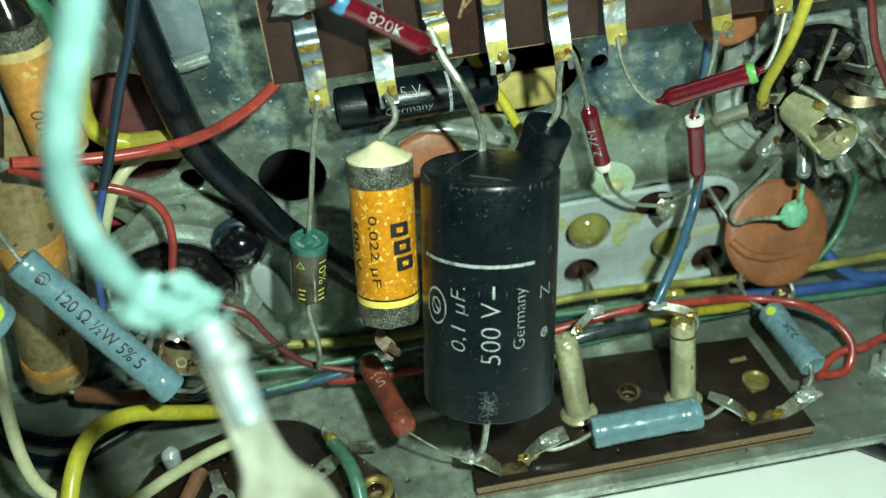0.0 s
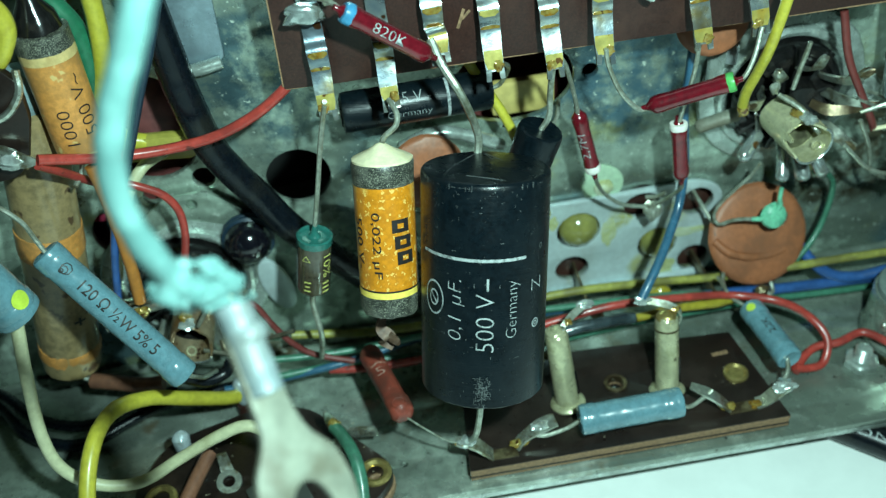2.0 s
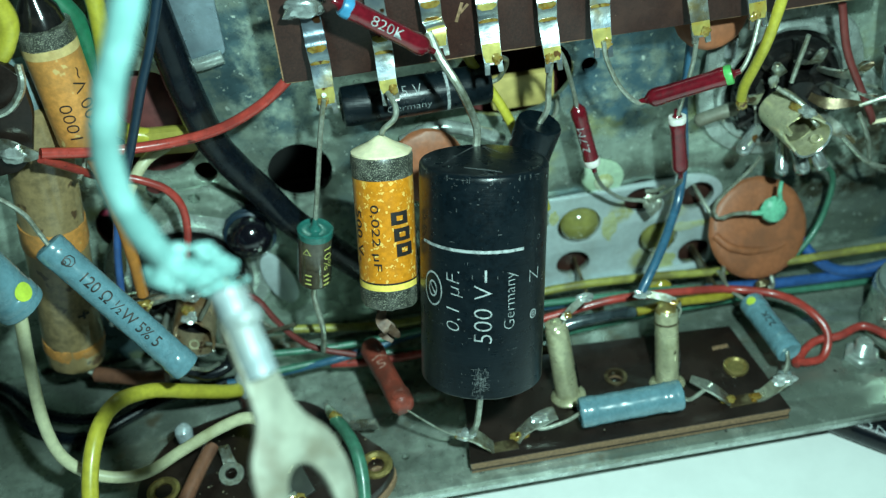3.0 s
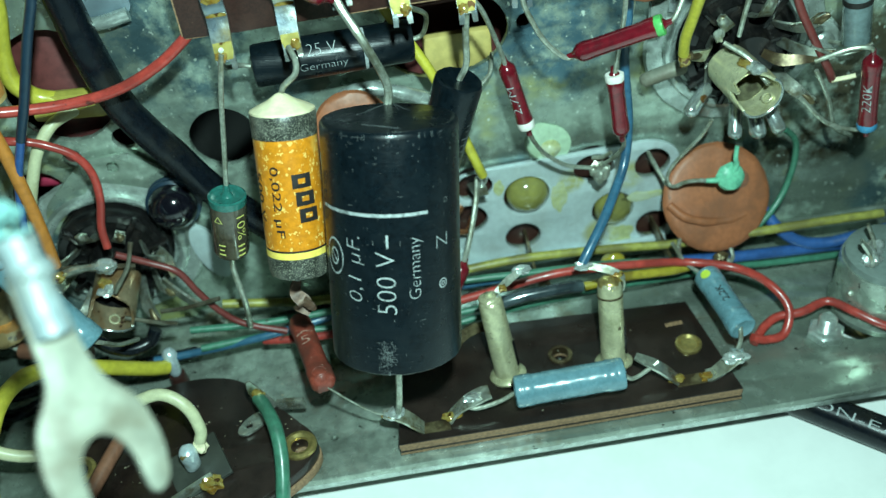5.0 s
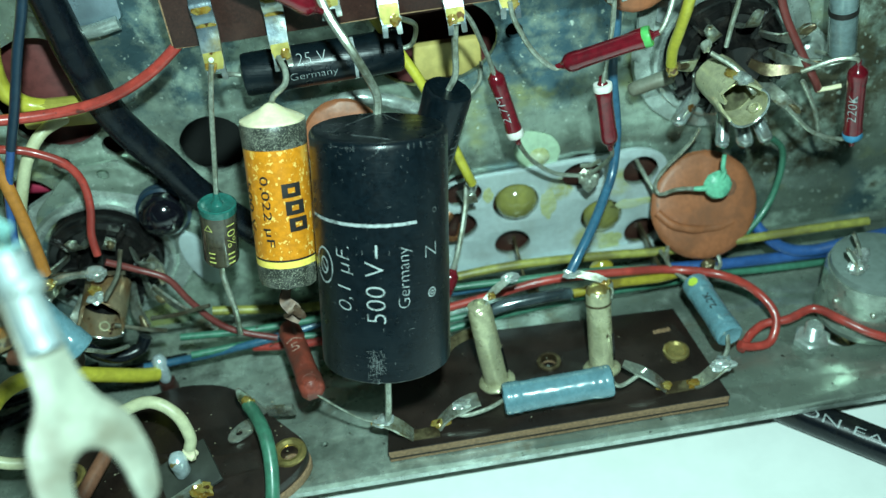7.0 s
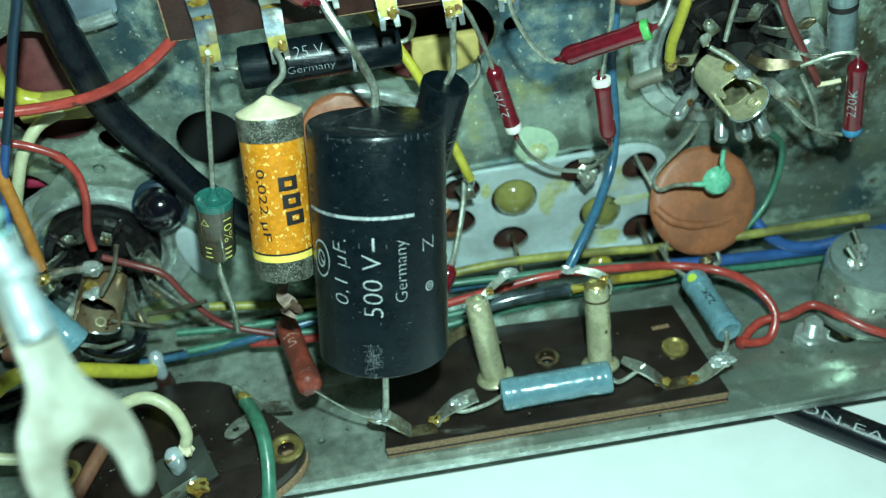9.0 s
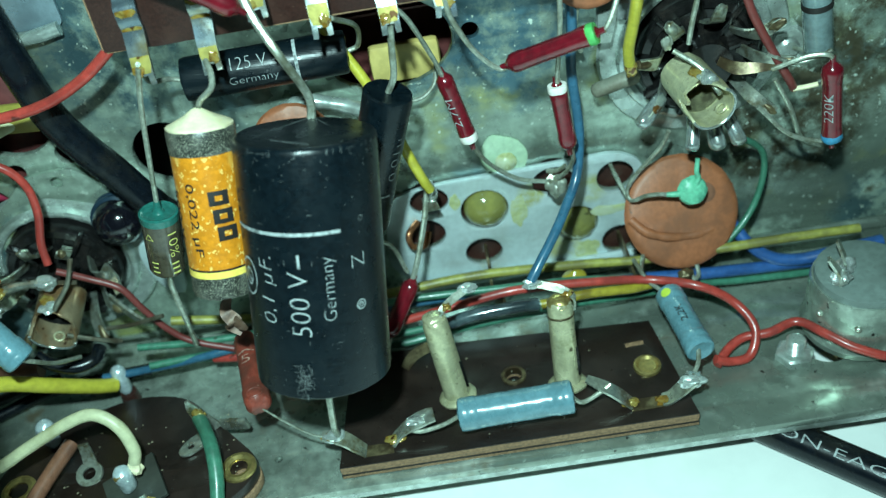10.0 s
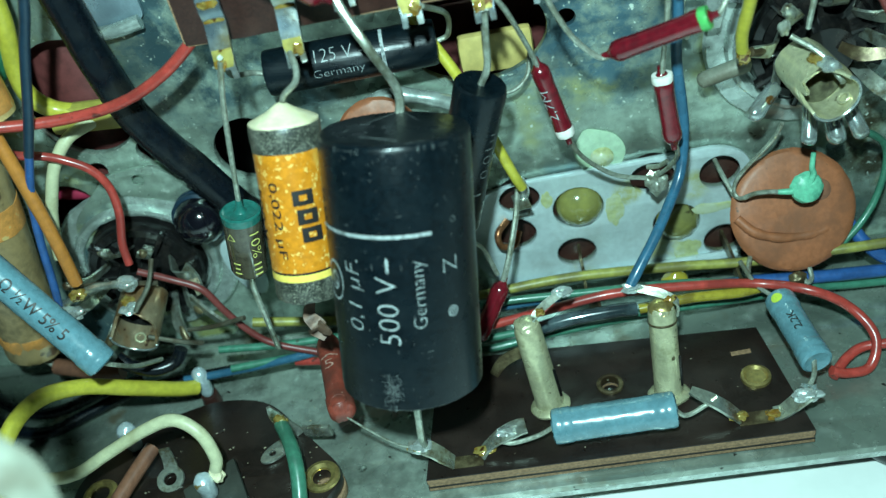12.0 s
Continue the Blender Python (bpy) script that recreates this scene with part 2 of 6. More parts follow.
GRN_PVC = shade("green_wire_pvc", (0.052, 0.175, 0.115), 0.34, 0.0, 0.2, 0.9, (0.032, 0.105, 0.068), 0.16, 0.54, 0.15, (0.03, 0.05, 0.03), 0.4, 0.70, coat=0.15)
BLU_PVC = shade("blue_wire_pvc", (0.028, 0.09, 0.27), 0.34, 0.0, 0.15, 0.9, (0.02, 0.06, 0.18), 0.2, 0.56, 0.12, coat=0.2)
STEEL_BLUE = shade("slate_blue_wire_pvc", (0.032, 0.105, 0.175), 0.3, 0.0, 0.15, 0.9, (0.024, 0.075, 0.13), 0.2, 0.56, 0.12, coat=0.2)
NAVY = shade("navy_wire_pvc", (0.010, 0.026, 0.045), 0.36, 0.0, 0.15, 0.9, bump=0.1)
ORG_PVC = shade("orange_wire_pvc", (0.46, 0.17, 0.03), 0.4, 0.0, 0.12, 0.9, (0.36, 0.12, 0.02), 0.2, 0.56, 0.12)
CREAM_PVC = shade("cream_wire_pvc", (0.52, 0.51, 0.32), 0.4, 0.0, 0.1, 0.9, (0.38, 0.36, 0.20), 0.12, 0.58, 0.15)
AQUA_PVC = shade("aqua_wire_pvc", (0.155, 0.315, 0.30), 0.42, 0.0, 0.2, 0.5, (0.10, 0.22, 0.21), 0.15, 0.5, 0.3)
CLEAR_SLEEVE = shade("pale_blue_sleeve", (0.22, 0.30, 0.31), 0.16, 0.0, 0.15, 0.8, (0.10, 0.14, 0.15), 0.12, 0.52, 0.1, coat=0.8)
GLOSS_SLEEVE = shade("glossy_dark_sleeve", (0.07, 0.10, 0.11), 0.16, 0.0, 0.3, 0.6, (0.02, 0.03, 0.035), 0.12, 0.5, 0.05, rough_var=0.04, coat=1.0)
TABLE = shade("white_tabletop", (0.80, 0.83, 0.80), 0.4, 0.0, 0.03, 0.15, bump=0.04)
PLASTER = shade("grey_plaster", (0.45, 0.46, 0.45), 0.9, 0.0, 0.06, 0.02, bump=0.1)
DARK_RED = shade("dark_red_core", (0.12, 0.03, 0.028), 0.5, 0.0, 0.25, 0.5, bump=0.2)
YEL_PAPER = shade("yellow_coil_paper", (0.54, 0.42, 0.14), 0.5, 0.0, 0.12, 0.5, (0.5, 0.36, 0.1), 0.1, 0.56)
DIRTY = shade("dirty_gold_plating", (0.20, 0.16, 0.085), 0.36, 0.6, 0.3, 0.8, (0.065, 0.042, 0.022), 0.25, 0.46, 0.4, dents=0.3)
DULL_RED = shade("dull_red_wire_pvc", (0.16, 0.034, 0.030), 0.4, 0.0, 0.15, 0.9, (0.13, 0.022, 0.02), 0.2, 0.54, 0.12)
TAB = shade("stained_tin", (0.44, 0.50, 0.49), 0.28, 0.85, 0.2, 0.7, (0.34, 0.27, 0.13), 0.14, 0.52, 0.4, (0.10, 0.04, 0.015), 0.36, 0.68, cloud=(0.22, 0.28, 0.33), cloud_size=0.16, cloud_cover=0.52, dents=0.7)
PALE_FLUX = shade("pale_flux_film", (0.50, 0.42, 0.12), 0.22, 0.45, 0.25, 0.5, (0.50, 0.34, 0.06), 0.3, 0.55, 0.3, (0.14, 0.06, 0.015), 0.6, 0.66, coat=0.6)
PATINA = shade("pale_patina", (0.20, 0.21, 0.165), 0.55, 0.1, 0.2, 0.4, (0.13, 0.12, 0.085), 0.13, 0.50, 0.4, dents=0.6)
OLIVE_PVC = shade("dull_yellow_wire_pvc", (0.30, 0.28, 0.06), 0.42, 0.0, 0.2, 0.9, (0.16, 0.14, 0.04), 0.15, 0.52, 0.15)
CRIMP = shade("bluish_crimp_metal", (0.23, 0.285, 0.295), 0.5, 0.2, 0.2, 0.6, (0.20, 0.23, 0.22), 0.2, 0.5, 0.4, dents=0.5)
SLEEVE_YELLOW = shade("dull_yellow_sleeve", (0.36, 0.305, 0.06), 0.38, 0.0, 0.15, 0.5, (0.26, 0.20, 0.04), 0.1, 0.52, 0.15)
COVER = shade("grey_cover", (0.16, 0.20, 0.185), 0.4, 0.0, 0.15, 0.8, (0.10, 0.12, 0.11), 0.2, 0.55)
CRUMB = shade("pale_crumbs", (0.24, 0.21, 0.14), 0.5, 0.1, 0.5, 1.0)
FLANGE = shade("worn_flange_metal", (0.50, 0.57, 0.53), 0.28, 0.6, 0.2, 0.7, (0.26, 0.29, 0.26), 0.12, 0.53, 0.5, dents=0.4)
BROWN_PVC = shade("brown_wire_pvc", (0.20, 0.085, 0.05), 0.42, 0.0, 0.15, 0.9, (0.13, 0.055, 0.035), 0.2, 0.55)
AMBER_PVC = shade("amber_sleeve", (0.34, 0.27, 0.03), 0.2, 0.0, 0.15, 0.9, (0.18, 0.13, 0.02), 0.2, 0.54, 0.1, coat=0.8)
PINK = shade("magenta_sleeve", (0.36, 0.03, 0.07), 0.4, 0.0, 0.15, 0.6)
OLD_SPIGOT = shade("stained_cream_plating", (0.27, 0.21, 0.13), 0.3, 0.5, 0.2, 0.8, (0.20, 0.10, 0.04), 0.2, 0.54, 0.3, (0.06, 0.03, 0.02), 0.4, 0.68)
INNER = shade("olive_inner_plating", (0.20, 0.19, 0.11), 0.4, 0.4, 0.3, 0.8, (0.09, 0.08, 0.05), 0.3, 0.52, 0.3)
DOME_GLOSS = shade("glossy_black_dome", (0.005, 0.005, 0.008), 0.09, 0.0, 0.3, 0.6, bump=0.08, rough_var=0.03, coat=1.0)
BURNT_LUG = shade("burnt_brown_lug", (0.098, 0.053, 0.033), 0.5, 0.3, 0.4, 0.8, (0.19, 0.145, 0.105), 0.5, 0.6, 0.5)
TAN_BAND = shade("tan_paper_band", (0.58, 0.42, 0.18), 0.4, 0.0, 0.12, 1.0, (0.45, 0.30, 0.12), 0.3, 0.55, 0.15)
YELLOW_FLUX = shade("yellow_flux_film", (0.40, 0.42, 0.20), 0.3, 0.0, 0.2, 0.8, (0.46, 0.50, 0.36), 0.3, 0.5, 0.2, coat=0.4)
PALE_SOLDER = shade("pale_dull_solder", (0.47, 0.53, 0.52), 0.24, 0.75, 0.2, 0.7, (0.38, 0.39, 0.33), 0.3, 0.55, 0.6, (0.22, 0.10, 0.03), 0.4, 0.69)


# ---- building blocks ----
def part(name, bm, material, parent=None, label="", base=None, smooth=True):
    """Links a bmesh (millimetres, world axes) as one mesh; base: its origin, or that of the thing that it belongs to."""
    o = Vector(parent["base"]) if parent is not None and "base" in parent else Vector(base or (0, 0, 0))
    bmesh.ops.recalc_face_normals(bm, faces=bm.faces)
    bmesh.ops.translate(bm, verts=bm.verts, vec=-o)
    bmesh.ops.scale(bm, verts=bm.verts, vec=(U, U, U))
    me = bpy.data.meshes.new(name)
    bm.to_mesh(me)
    bm.free()
    if smooth:
        me.polygons.foreach_set("use_smooth", [True] * len(me.polygons))
        me.set_sharp_from_angle(angle=radians(38))
    me.materials.append(material)
    ob = new(name, me)
    if parent is not None:
        ob.parent = parent
        if "base" in parent:
            ob["base"] = tuple(o)
    else:
        ob.location = o * U
        ob["base"] = tuple(o)
    if label:
        ob["label"] = label
    return ob


def thing(name, base, label, category, group="", kind=""):
    ob = new(name)
    ob.empty_display_size = 0.004
    ob.location = Vector(base) * U
    ob["base"] = tuple(float(c) for c in base)
    return tagged(ob, label, category, group, kind)


def spline(pts, res=6):
    """A smooth line through the points."""
    p = [Vector(q) for q in pts]
    if len(p) < 3:
        return [p[0].lerp(p[1], k / res) for k in range(res + 1)]
    p = [2 * p[0] - p[1], *p, 2 * p[-1] - p[-2]]
    out = []
    for i in range(1, len(p) - 2):
        a, b, c, d = p[i - 1:i + 3]
        for k in range(res):
            t = k / res
            out.append(0.5 * (2 * b + (c - a) * t + (2 * a - 5 * b + 4 * c - d) * t * t + (3 * b - a - 3 * c + d) * t ** 3))
    return out + [p[-2]]


def tube(pts, r, seg=10, res=6, bm=None, wobble=0.0):
    """A round wire along a smooth line; r: a radius, or one for its start and one for its end."""
    bm = bm or bmesh.new()
    line = spline(pts, res)
    r0, r1 = r if isinstance(r, tuple) else (r, r)
    side = None
    rings = []
    for i, q in enumerate(line):
        d = (line[min(i + 1, len(line) - 1)] - line[max(i - 1, 0)]).normalized()
        if side is None:
            side = d.orthogonal().normalized()
        side = (side - d * side.dot(d)).normalized()
        up = d.cross(side)
        rad = (r0 + (r1 - r0) * i / (len(line) - 1)) * (1 + wobble * noise.noise(q * 0.6))
        rings.append([bm.verts.new(q + rad * (math.cos(a) * side + math.sin(a) * up)) for a in (2 * math.pi * k / seg for k in range(seg))])
    for a, b in zip(rings, rings[1:]):
        for k in range(seg):
            bm.faces.new((a[k], a[(k + 1) % seg], b[(k + 1) % seg], b[k]))
    bm.faces.new(rings[0][::-1])
    bm.faces.new(rings[-1])
    return bm


def frame_of(a, b):
    """Origin a, third axis towards b, second axis towards the open side of the chassis."""
    a, b = Vector(a), Vector(b)
    w = (b - a).normalized()
    front = Vector((20, -5, 130)) - (a + b) / 2
    nrm = (front - w * front.dot(w)).normalized()
    return a, w, nrm, w.cross(nrm)


def lathe(profile, a, b, seg=40, bm=None, dent=0.0, closed=False):
    """Turns a profile of (height, radius) about the line from a to b."""
    bm = bm or bmesh.new()
    o, w, nrm, s = frame_of(a, b)
    rings = []
    for h, r in profile:
        if r <= 1e-6:
            rings.append([bm.verts.new(o + w * h)])
        else:
            ring = []
            for k in range(seg):
                t = 2 * math.pi * k / seg
                q = o + w * h + r * (math.cos(t) * nrm + math.sin(t) * s)
                if dent:
                    q += (math.cos(t) * nrm + math.sin(t) * s) * dent * noise.noise(q * 0.9) + w * dent * noise.noise(q * 1.3 + Vector((5, 2, 1)))
                ring.append(bm.verts.new(q))
            rings.append(ring)
    pairs = list(zip(rings, rings[1:])) + ([(rings[-1], rings[0])] if closed else [])
    for x, y in pairs:
        for k in range(seg):
            k2 = (k + 1) % seg
            if len(x) == 1 and len(y) > 1:
                bm.faces.new((x[0], y[k], y[k2]))
            elif len(y) == 1 and len(x) > 1:
                bm.faces.new((x[k], x[k2], y[0]))
            elif len(x) > 1:
                bm.faces.new((x[k], x[k2], y[k2], y[k]))
    return bm


def block(size, m, bevel=0.2, bm=None):
    """A box with rounded edges at the matrix m."""
    one = bmesh.new()
    bmesh.ops.create_cube(one, size=1.0)
    bmesh.ops.scale(one, vec=size, verts=one.verts)
    if bevel:
        bmesh.ops.bevel(one, geom=one.edges[:], offset=bevel, segments=2, affect="EDGES", profile=0.6)
    bmesh.ops.transform(one, matrix=m, verts=one.verts)
    if bm is None:
        return one
    tmp = bpy.data.meshes.new("tmp")
    one.to_mesh(tmp)
    one.free()
    bm.from_mesh(tmp)
    bpy.data.meshes.remove(tmp)
    return bm


def at(x, y, z, rx=0, ry=0, rz=0):
    return pose(x, y, z, rx, ry, rz)


def ribbon(pts, side, widths, thick=0.4, res=5, bm=None):
    """A bent strip of sheet metal along a line; widths at its points."""
    bm = bm or bmesh.new()
    line = spline(pts, res)
    side = Vector(side).normalized()
    rings = []
    n_ = len(line) - 1
    for i, q in enumerate(line):
        d = (line[min(i + 1, n_)] - line[max(i - 1, 0)]).normalized()
        e = (side - d * side.dot(d)).normalized()
        up = d.cross(e)
        f = i / n_ * (len(widths) - 1)
        j = min(int(f), len(widths) - 2)
        wd = widths[j] + (widths[j + 1] - widths[j]) * (f - j)
        rings.append([bm.verts.new(q + e * wd / 2 * sx + up * thick / 2 * sy) for sx, sy in ((-1, -1), (1, -1), (1, 1), (-1, 1))])
    for a, b in zip(rings, rings[1:]):
        for k in range(4):
            bm.faces.new((a[k], a[(k + 1) % 4], b[(k + 1) % 4], b[k]))
    bm.faces.new(rings[0][::-1])
    bm.faces.new(rings[-1])
    return bm


def blob(c, r, seed=0, rough=0.35, bm=None, div=3):
    """A lump of solder or paint; r: its three half sizes."""
    bm = bm or bmesh.new()
    r = r if isinstance(r, tuple) else (r, r, r)
    made = bmesh.ops.create_icosphere(bm, subdivisions=div, radius=1.0)["verts"]
    for v in made:
        k = 1 + rough * noise.noise(v.co * 1.6 + Vector((seed * 3.1, seed, 2 * seed)))
        v.co = Vector(c) + Vector((v.co.x * r[0], v.co.y * r[1], v.co.z * r[2])) * k
    return bm


def sheet(outline, holes, thick, m, bevel=0.0):
    """A flat plate cut from an outline, with holes right through it."""
    cu = bpy.data.curves.new("cut", "CURVE")
    cu.dimensions, cu.fill_mode, cu.extrude, cu.bevel_depth = "2D", "BOTH", thick / 2 - bevel, bevel
    cu.bevel_resolution = 1
    for loop in (outline, *holes):
        sp = cu.splines.new("POLY")
        sp.points.add(len(loop) - 1)
        for q, (x, y) in zip(sp.points, loop):
            q.co = (x, y, 0, 1)
        sp.use_cyclic_u = True
    ob = bpy.data.objects.new("cut", cu)
    me = bpy.data.meshes.new_from_object(ob)
    bm = bmesh.new()
    bm.from_mesh(me)
    bmesh.ops.remove_doubles(bm, verts=bm.verts, dist=1e-4)
    bmesh.ops.transform(bm, matrix=m, verts=bm.verts)
    bpy.data.objects.remove(ob)
    bpy.data.curves.remove(cu)
    bpy.data.meshes.remove(me)
    return bm


def circle(x, y, r, n=28, ry=None, turn=0.0):
    ry = ry or r
    c, s = math.cos(radians(turn)), math.sin(radians(turn))
    pts = [(r * math.cos(2 * math.pi * k / n), ry * math.sin(2 * math.pi * k / n)) for k in range(n)]
    return [(x + c * u - s * v, y + s * u + c * v) for u, v in pts]


def rounded(pts, r=1.0, n=5):
    """A polygon with its corners rounded."""
    out = []
    for i, p in enumerate(pts):
        p, a, b = Vector(p), Vector(pts[i - 1]), Vector(pts[(i + 1) % len(pts)])
        ra = min(r, (a - p).length * 0.45)
        rb = min(r, (b - p).length * 0.45)
        s, e = p + (a - p).normalized() * ra, p + (b - p).normalized() * rb
        for k in range(n + 1):
            t = k / n
            q = s.lerp(p, t).lerp(p.lerp(e, t), t)
            out.append((q.x, q.y))
    return out


def letters(text, width, height, thin=-0.012, slant=0.0):
    """Flat lettering in the built-in font, width x height, centred on the origin."""
    cu = bpy.data.curves.new("type", "FONT")
    cu.body, cu.size, cu.resolution_u, cu.offset = text, 1.0, 3, thin
    ob = bpy.data.objects.new("type", cu)
    me = bpy.data.meshes.new_from_object(ob)
    bm = bmesh.new()
    bm.from_mesh(me)
    bpy.data.objects.remove(ob)
    bpy.data.curves.remove(cu)
    bpy.data.meshes.remove(me)
    xs, ys = [v.co.x for v in bm.verts], [v.co.y for v in bm.verts]
    cx, cy = (min(xs) + max(xs)) / 2, (min(ys) + max(ys)) / 2
    kx, ky = width / (max(xs) - min(xs)), height / (max(ys) - min(ys))
    for v in bm.verts:
        v.co = Vector(((v.co.x - cx) * kx + slant * (v.co.y - cy) * ky, (v.co.y - cy) * ky, 0))
    return bm


def wrap(bm, a, b, r, h, ang, way="up", lift=0.12):
    """Lays flat lettering on a cylinder from a to b, at height h and angle ang (degrees, towards +x from the open side)."""
    o, w, nrm, s = frame_of(a, b)
    ys = [v.co.y for v in bm.verts] if way != "round" else [v.co.x for v in bm.verts]
    lo, hi = min(ys), max(ys)
    axis = (0, 1, 0) if way != "round" else (1, 0, 0)
    steps = max(2, int((hi - lo) / r / 0.2))
    for k in range(1, steps):
        c = lo + (hi - lo) * k / steps
        bmesh.ops.bisect_plane(bm, geom=bm.verts[:] + bm.edges[:] + bm.faces[:], plane_co=Vector(axis) * c, plane_no=axis)
    for v in bm.verts:
        x, y = v.co.x, v.co.y
        du, dh = {"up": (-y, x), "down": (y, -x), "round": (x, y)}[way]
        t = radians(ang) + du / r
        v.co = o + w * (h + dh) + (r + lift) * (math.cos(t) * nrm + math.sin(t) * s)
    return bm


def bar(width, height):
    bm = bmesh.new()
    vs = [bm.verts.new((x, y, 0)) for x, y in ((-width / 2, -height / 2), (width / 2, -height / 2), (width / 2, height / 2), (-width / 2, height / 2))]
    bm.faces.new(vs)
    return bm


def ring_mark(r, w, n=24):
    bm = bmesh.new()
    a = [bm.verts.new((x, y, 0)) for x, y in circle(0, 0, r, n)]
    b = [bm.verts.new((x, y, 0)) for x, y in circle(0, 0, r - w, n)]
    for k in range(n):
        bm.faces.new((a[k], a[(k + 1) % n], b[(k + 1) % n], b[k]))
    return bm


def drop(a, b, r, seed=0, seg=14):
    """A rounded drop of solder from a to b, fuller towards b."""
    L = (Vector(b) - Vector(a)).length
    return lathe([(-0.2, 0), (0, r * 0.45), (L * 0.25, r * 0.75), (L * 0.6, r), (L * 0.85, r * 0.95), (L, r * 0.6), (L + r * 0.3, 0)], a, b, seg, dent=0.35)


def on_line(a, b, t):
    return tuple(Vector(a).lerp(Vector(b), t))


def wire(name, label, pts, r, material, group="", res=6, wobble=0.04):
    """One insulated wire."""
    ob = part(name, tube(pts, r, 10, res, wobble=wobble), material, base=pts[0])
    return tagged(ob, label, "wire", group)


def lead(parent, pts, r=0.35, material=None):
    return part("lead", tube(pts, r, 8, 6, wobble=0.06), material or LEAD, parent)


# ---- the table, in an unseen room added to keep fill light out ----
def slab(name, lo, hi, material):
    c = [(a + b) / 2 for a, b in zip(lo, hi)]
    return tagged(part(name, block([b - a for a, b in zip(lo, hi)], at(*c), 0), material, base=c, smooth=False), kind="structure")


slab("floor", (-1600, -1600, -800), (1600, 1600, -760), PLASTER)
slab("unseen_ceiling", (-1600, -1600, 1500), (1600, 1600, 1540), PLASTER)
slab("unseen_wall_north", (-1600, 1600, -760), (1600, 1640, 1500), PLASTER)
slab("unseen_wall_south", (-1600, -1640, -760), (1600, -1600, 1500), PLASTER)
slab("unseen_wall_east", (1600, -1600, -760), (1640, 1600, 1500), PLASTER)
slab("unseen_wall_west", (-1640, -1600, -760), (-1600, 1600, 1500), PLASTER)

table = thing("table", (0, 100, -760), "plain white work table under the chassis", "table")
part("tabletop", block((1200, 700, 24), at(0, 100, -20.6), 2), TABLE, table)
for sx in (-1, 1):
    for sy in (-1, 1):
        part("leg", block((40, 40, 727.4), at(sx * 560, 100 + sy * 310, -396.3), 2), TABLE, table)

# ---- the chassis ----
chassis = thing("radio_chassis", (20, 135, -10), "grey zinc-plated steel radio chassis standing on its side, stained", "chassis")
deck_holes = [circle(-13.3, 41.5, 6.0), circle(-37.0, 55.8, 9.2, ry=10.6), circle(-47.4, 35.2, 5.0, ry=5.4), circle(27, 54.5, 11.0, ry=8.2),
              circle(40.8, 54.6, 1.6, 16), circle(-29.8, 44.5, 2.2, 16), circle(-39.6, 42.2, 1.8, 16), circle(76.8, 45.8, 8.5), circle(-38.0, 22.8, 8.5),
              circle(29.2, 22.8, 4.1), circle(37.8, 9.0, 4.0), circle(52.0, 23.0, 4.4), circle(63.3, 21.7, 4.0), circle(63.8, 6.8, 4.0), circle(27.5, 15.2, 4.2),
              circle(39.0, 19.0, 4.9), circle(55.7, 12.3, 4.6), circle(64.5, 62, 1.4, 14), circle(-6.0, 74, 1.3, 14)]
part("deck", sheet([(-140, -8.5), (190, -8.5), (190, 130), (-140, 130)], deck_holes, 1.4, at(0, 135.8, 0, 90), 0.15), DECK, chassis)
part("side_panel", sheet(rounded([(-140, 91.2), (190, 91.2), (190, 135.0), (-140, 135.0)], 1.5), [circle(-2.5, 99.5, 0.9, 14), circle(73, 121, 0.9, 14), circle(93, 106, 4.2)], 1.5, at(0, 0, -0.75), 0.25), STRIP, chassis, "smooth grey side panel with scuffed edge")
part("front_lip", block((330, 0.7, 2.4), at(25, 91.35, -1.45), 0.25), FLANGE, chassis, "pale scuffed front lip")
part("side_panel_fold", tube([(-140, 134.0, 0.9), (20, 134.0, 0.9), (190, 134.0, 0.9)], 1.3, 8, 2), STRIP, chassis)
# Added box: closes the space behind the deck so its openings look dark.
part("dark_backing", block((330, 1.2, 138.5), at(25, 205, 60.75), 0.3), BLACK_GLOSS, chassis, "added dark panel that keeps the deck's openings dark")
part("backing_top", block((330, 72, 1.2), at(25, 171, 130.5), 0.3), DECK, chassis)
part("backing_end", block((1.2, 72, 138.5), at(-141, 171, 60.75), 0.3), DECK, chassis)
part("backing_end", block((1.2, 72, 138.5), at(191, 171, 60.75), 0.3), DECK, chassis)

# pale clamp plate on the deck, with its openings and resin drops
plate = thing("mounting_plate", (43, 134, 16), "pale metal mounting plate with round openings, screwed on the deck", "plate")
part("plate_body", sheet(rounded([(19.5, 9), (21.6, 24.6), (31, 26.2), (50, 26.6), (64, 27.0), (68.5, 24), (67.5, 3.0), (25, 3.0)], 3.0), [
    circle(29.2, 22.8, 3.7, ry=3.2), circle(37.8, 9.0, 3.7, ry=3.5), circle(52.0, 23.0, 4.0, ry=3.1), circle(63.3, 21.7, 3.6), circle(63.8, 6.8, 3.6), circle(27.5, 15.2, 3.9, ry=3.7),
    circle(39.0, 19.0, 4.6), circle(55.7, 12.3, 4.3)], 1.0, at(0, 134.55, 0, 90), 0.18), WHITE_PLATE, plate)
part("lower_fold", tube([(25, 133.4, 3.2), (45, 133.2, 3.4), (66, 133.4, 3.8)], 0.9, 8, 3), WHITE_PLATE, plate)
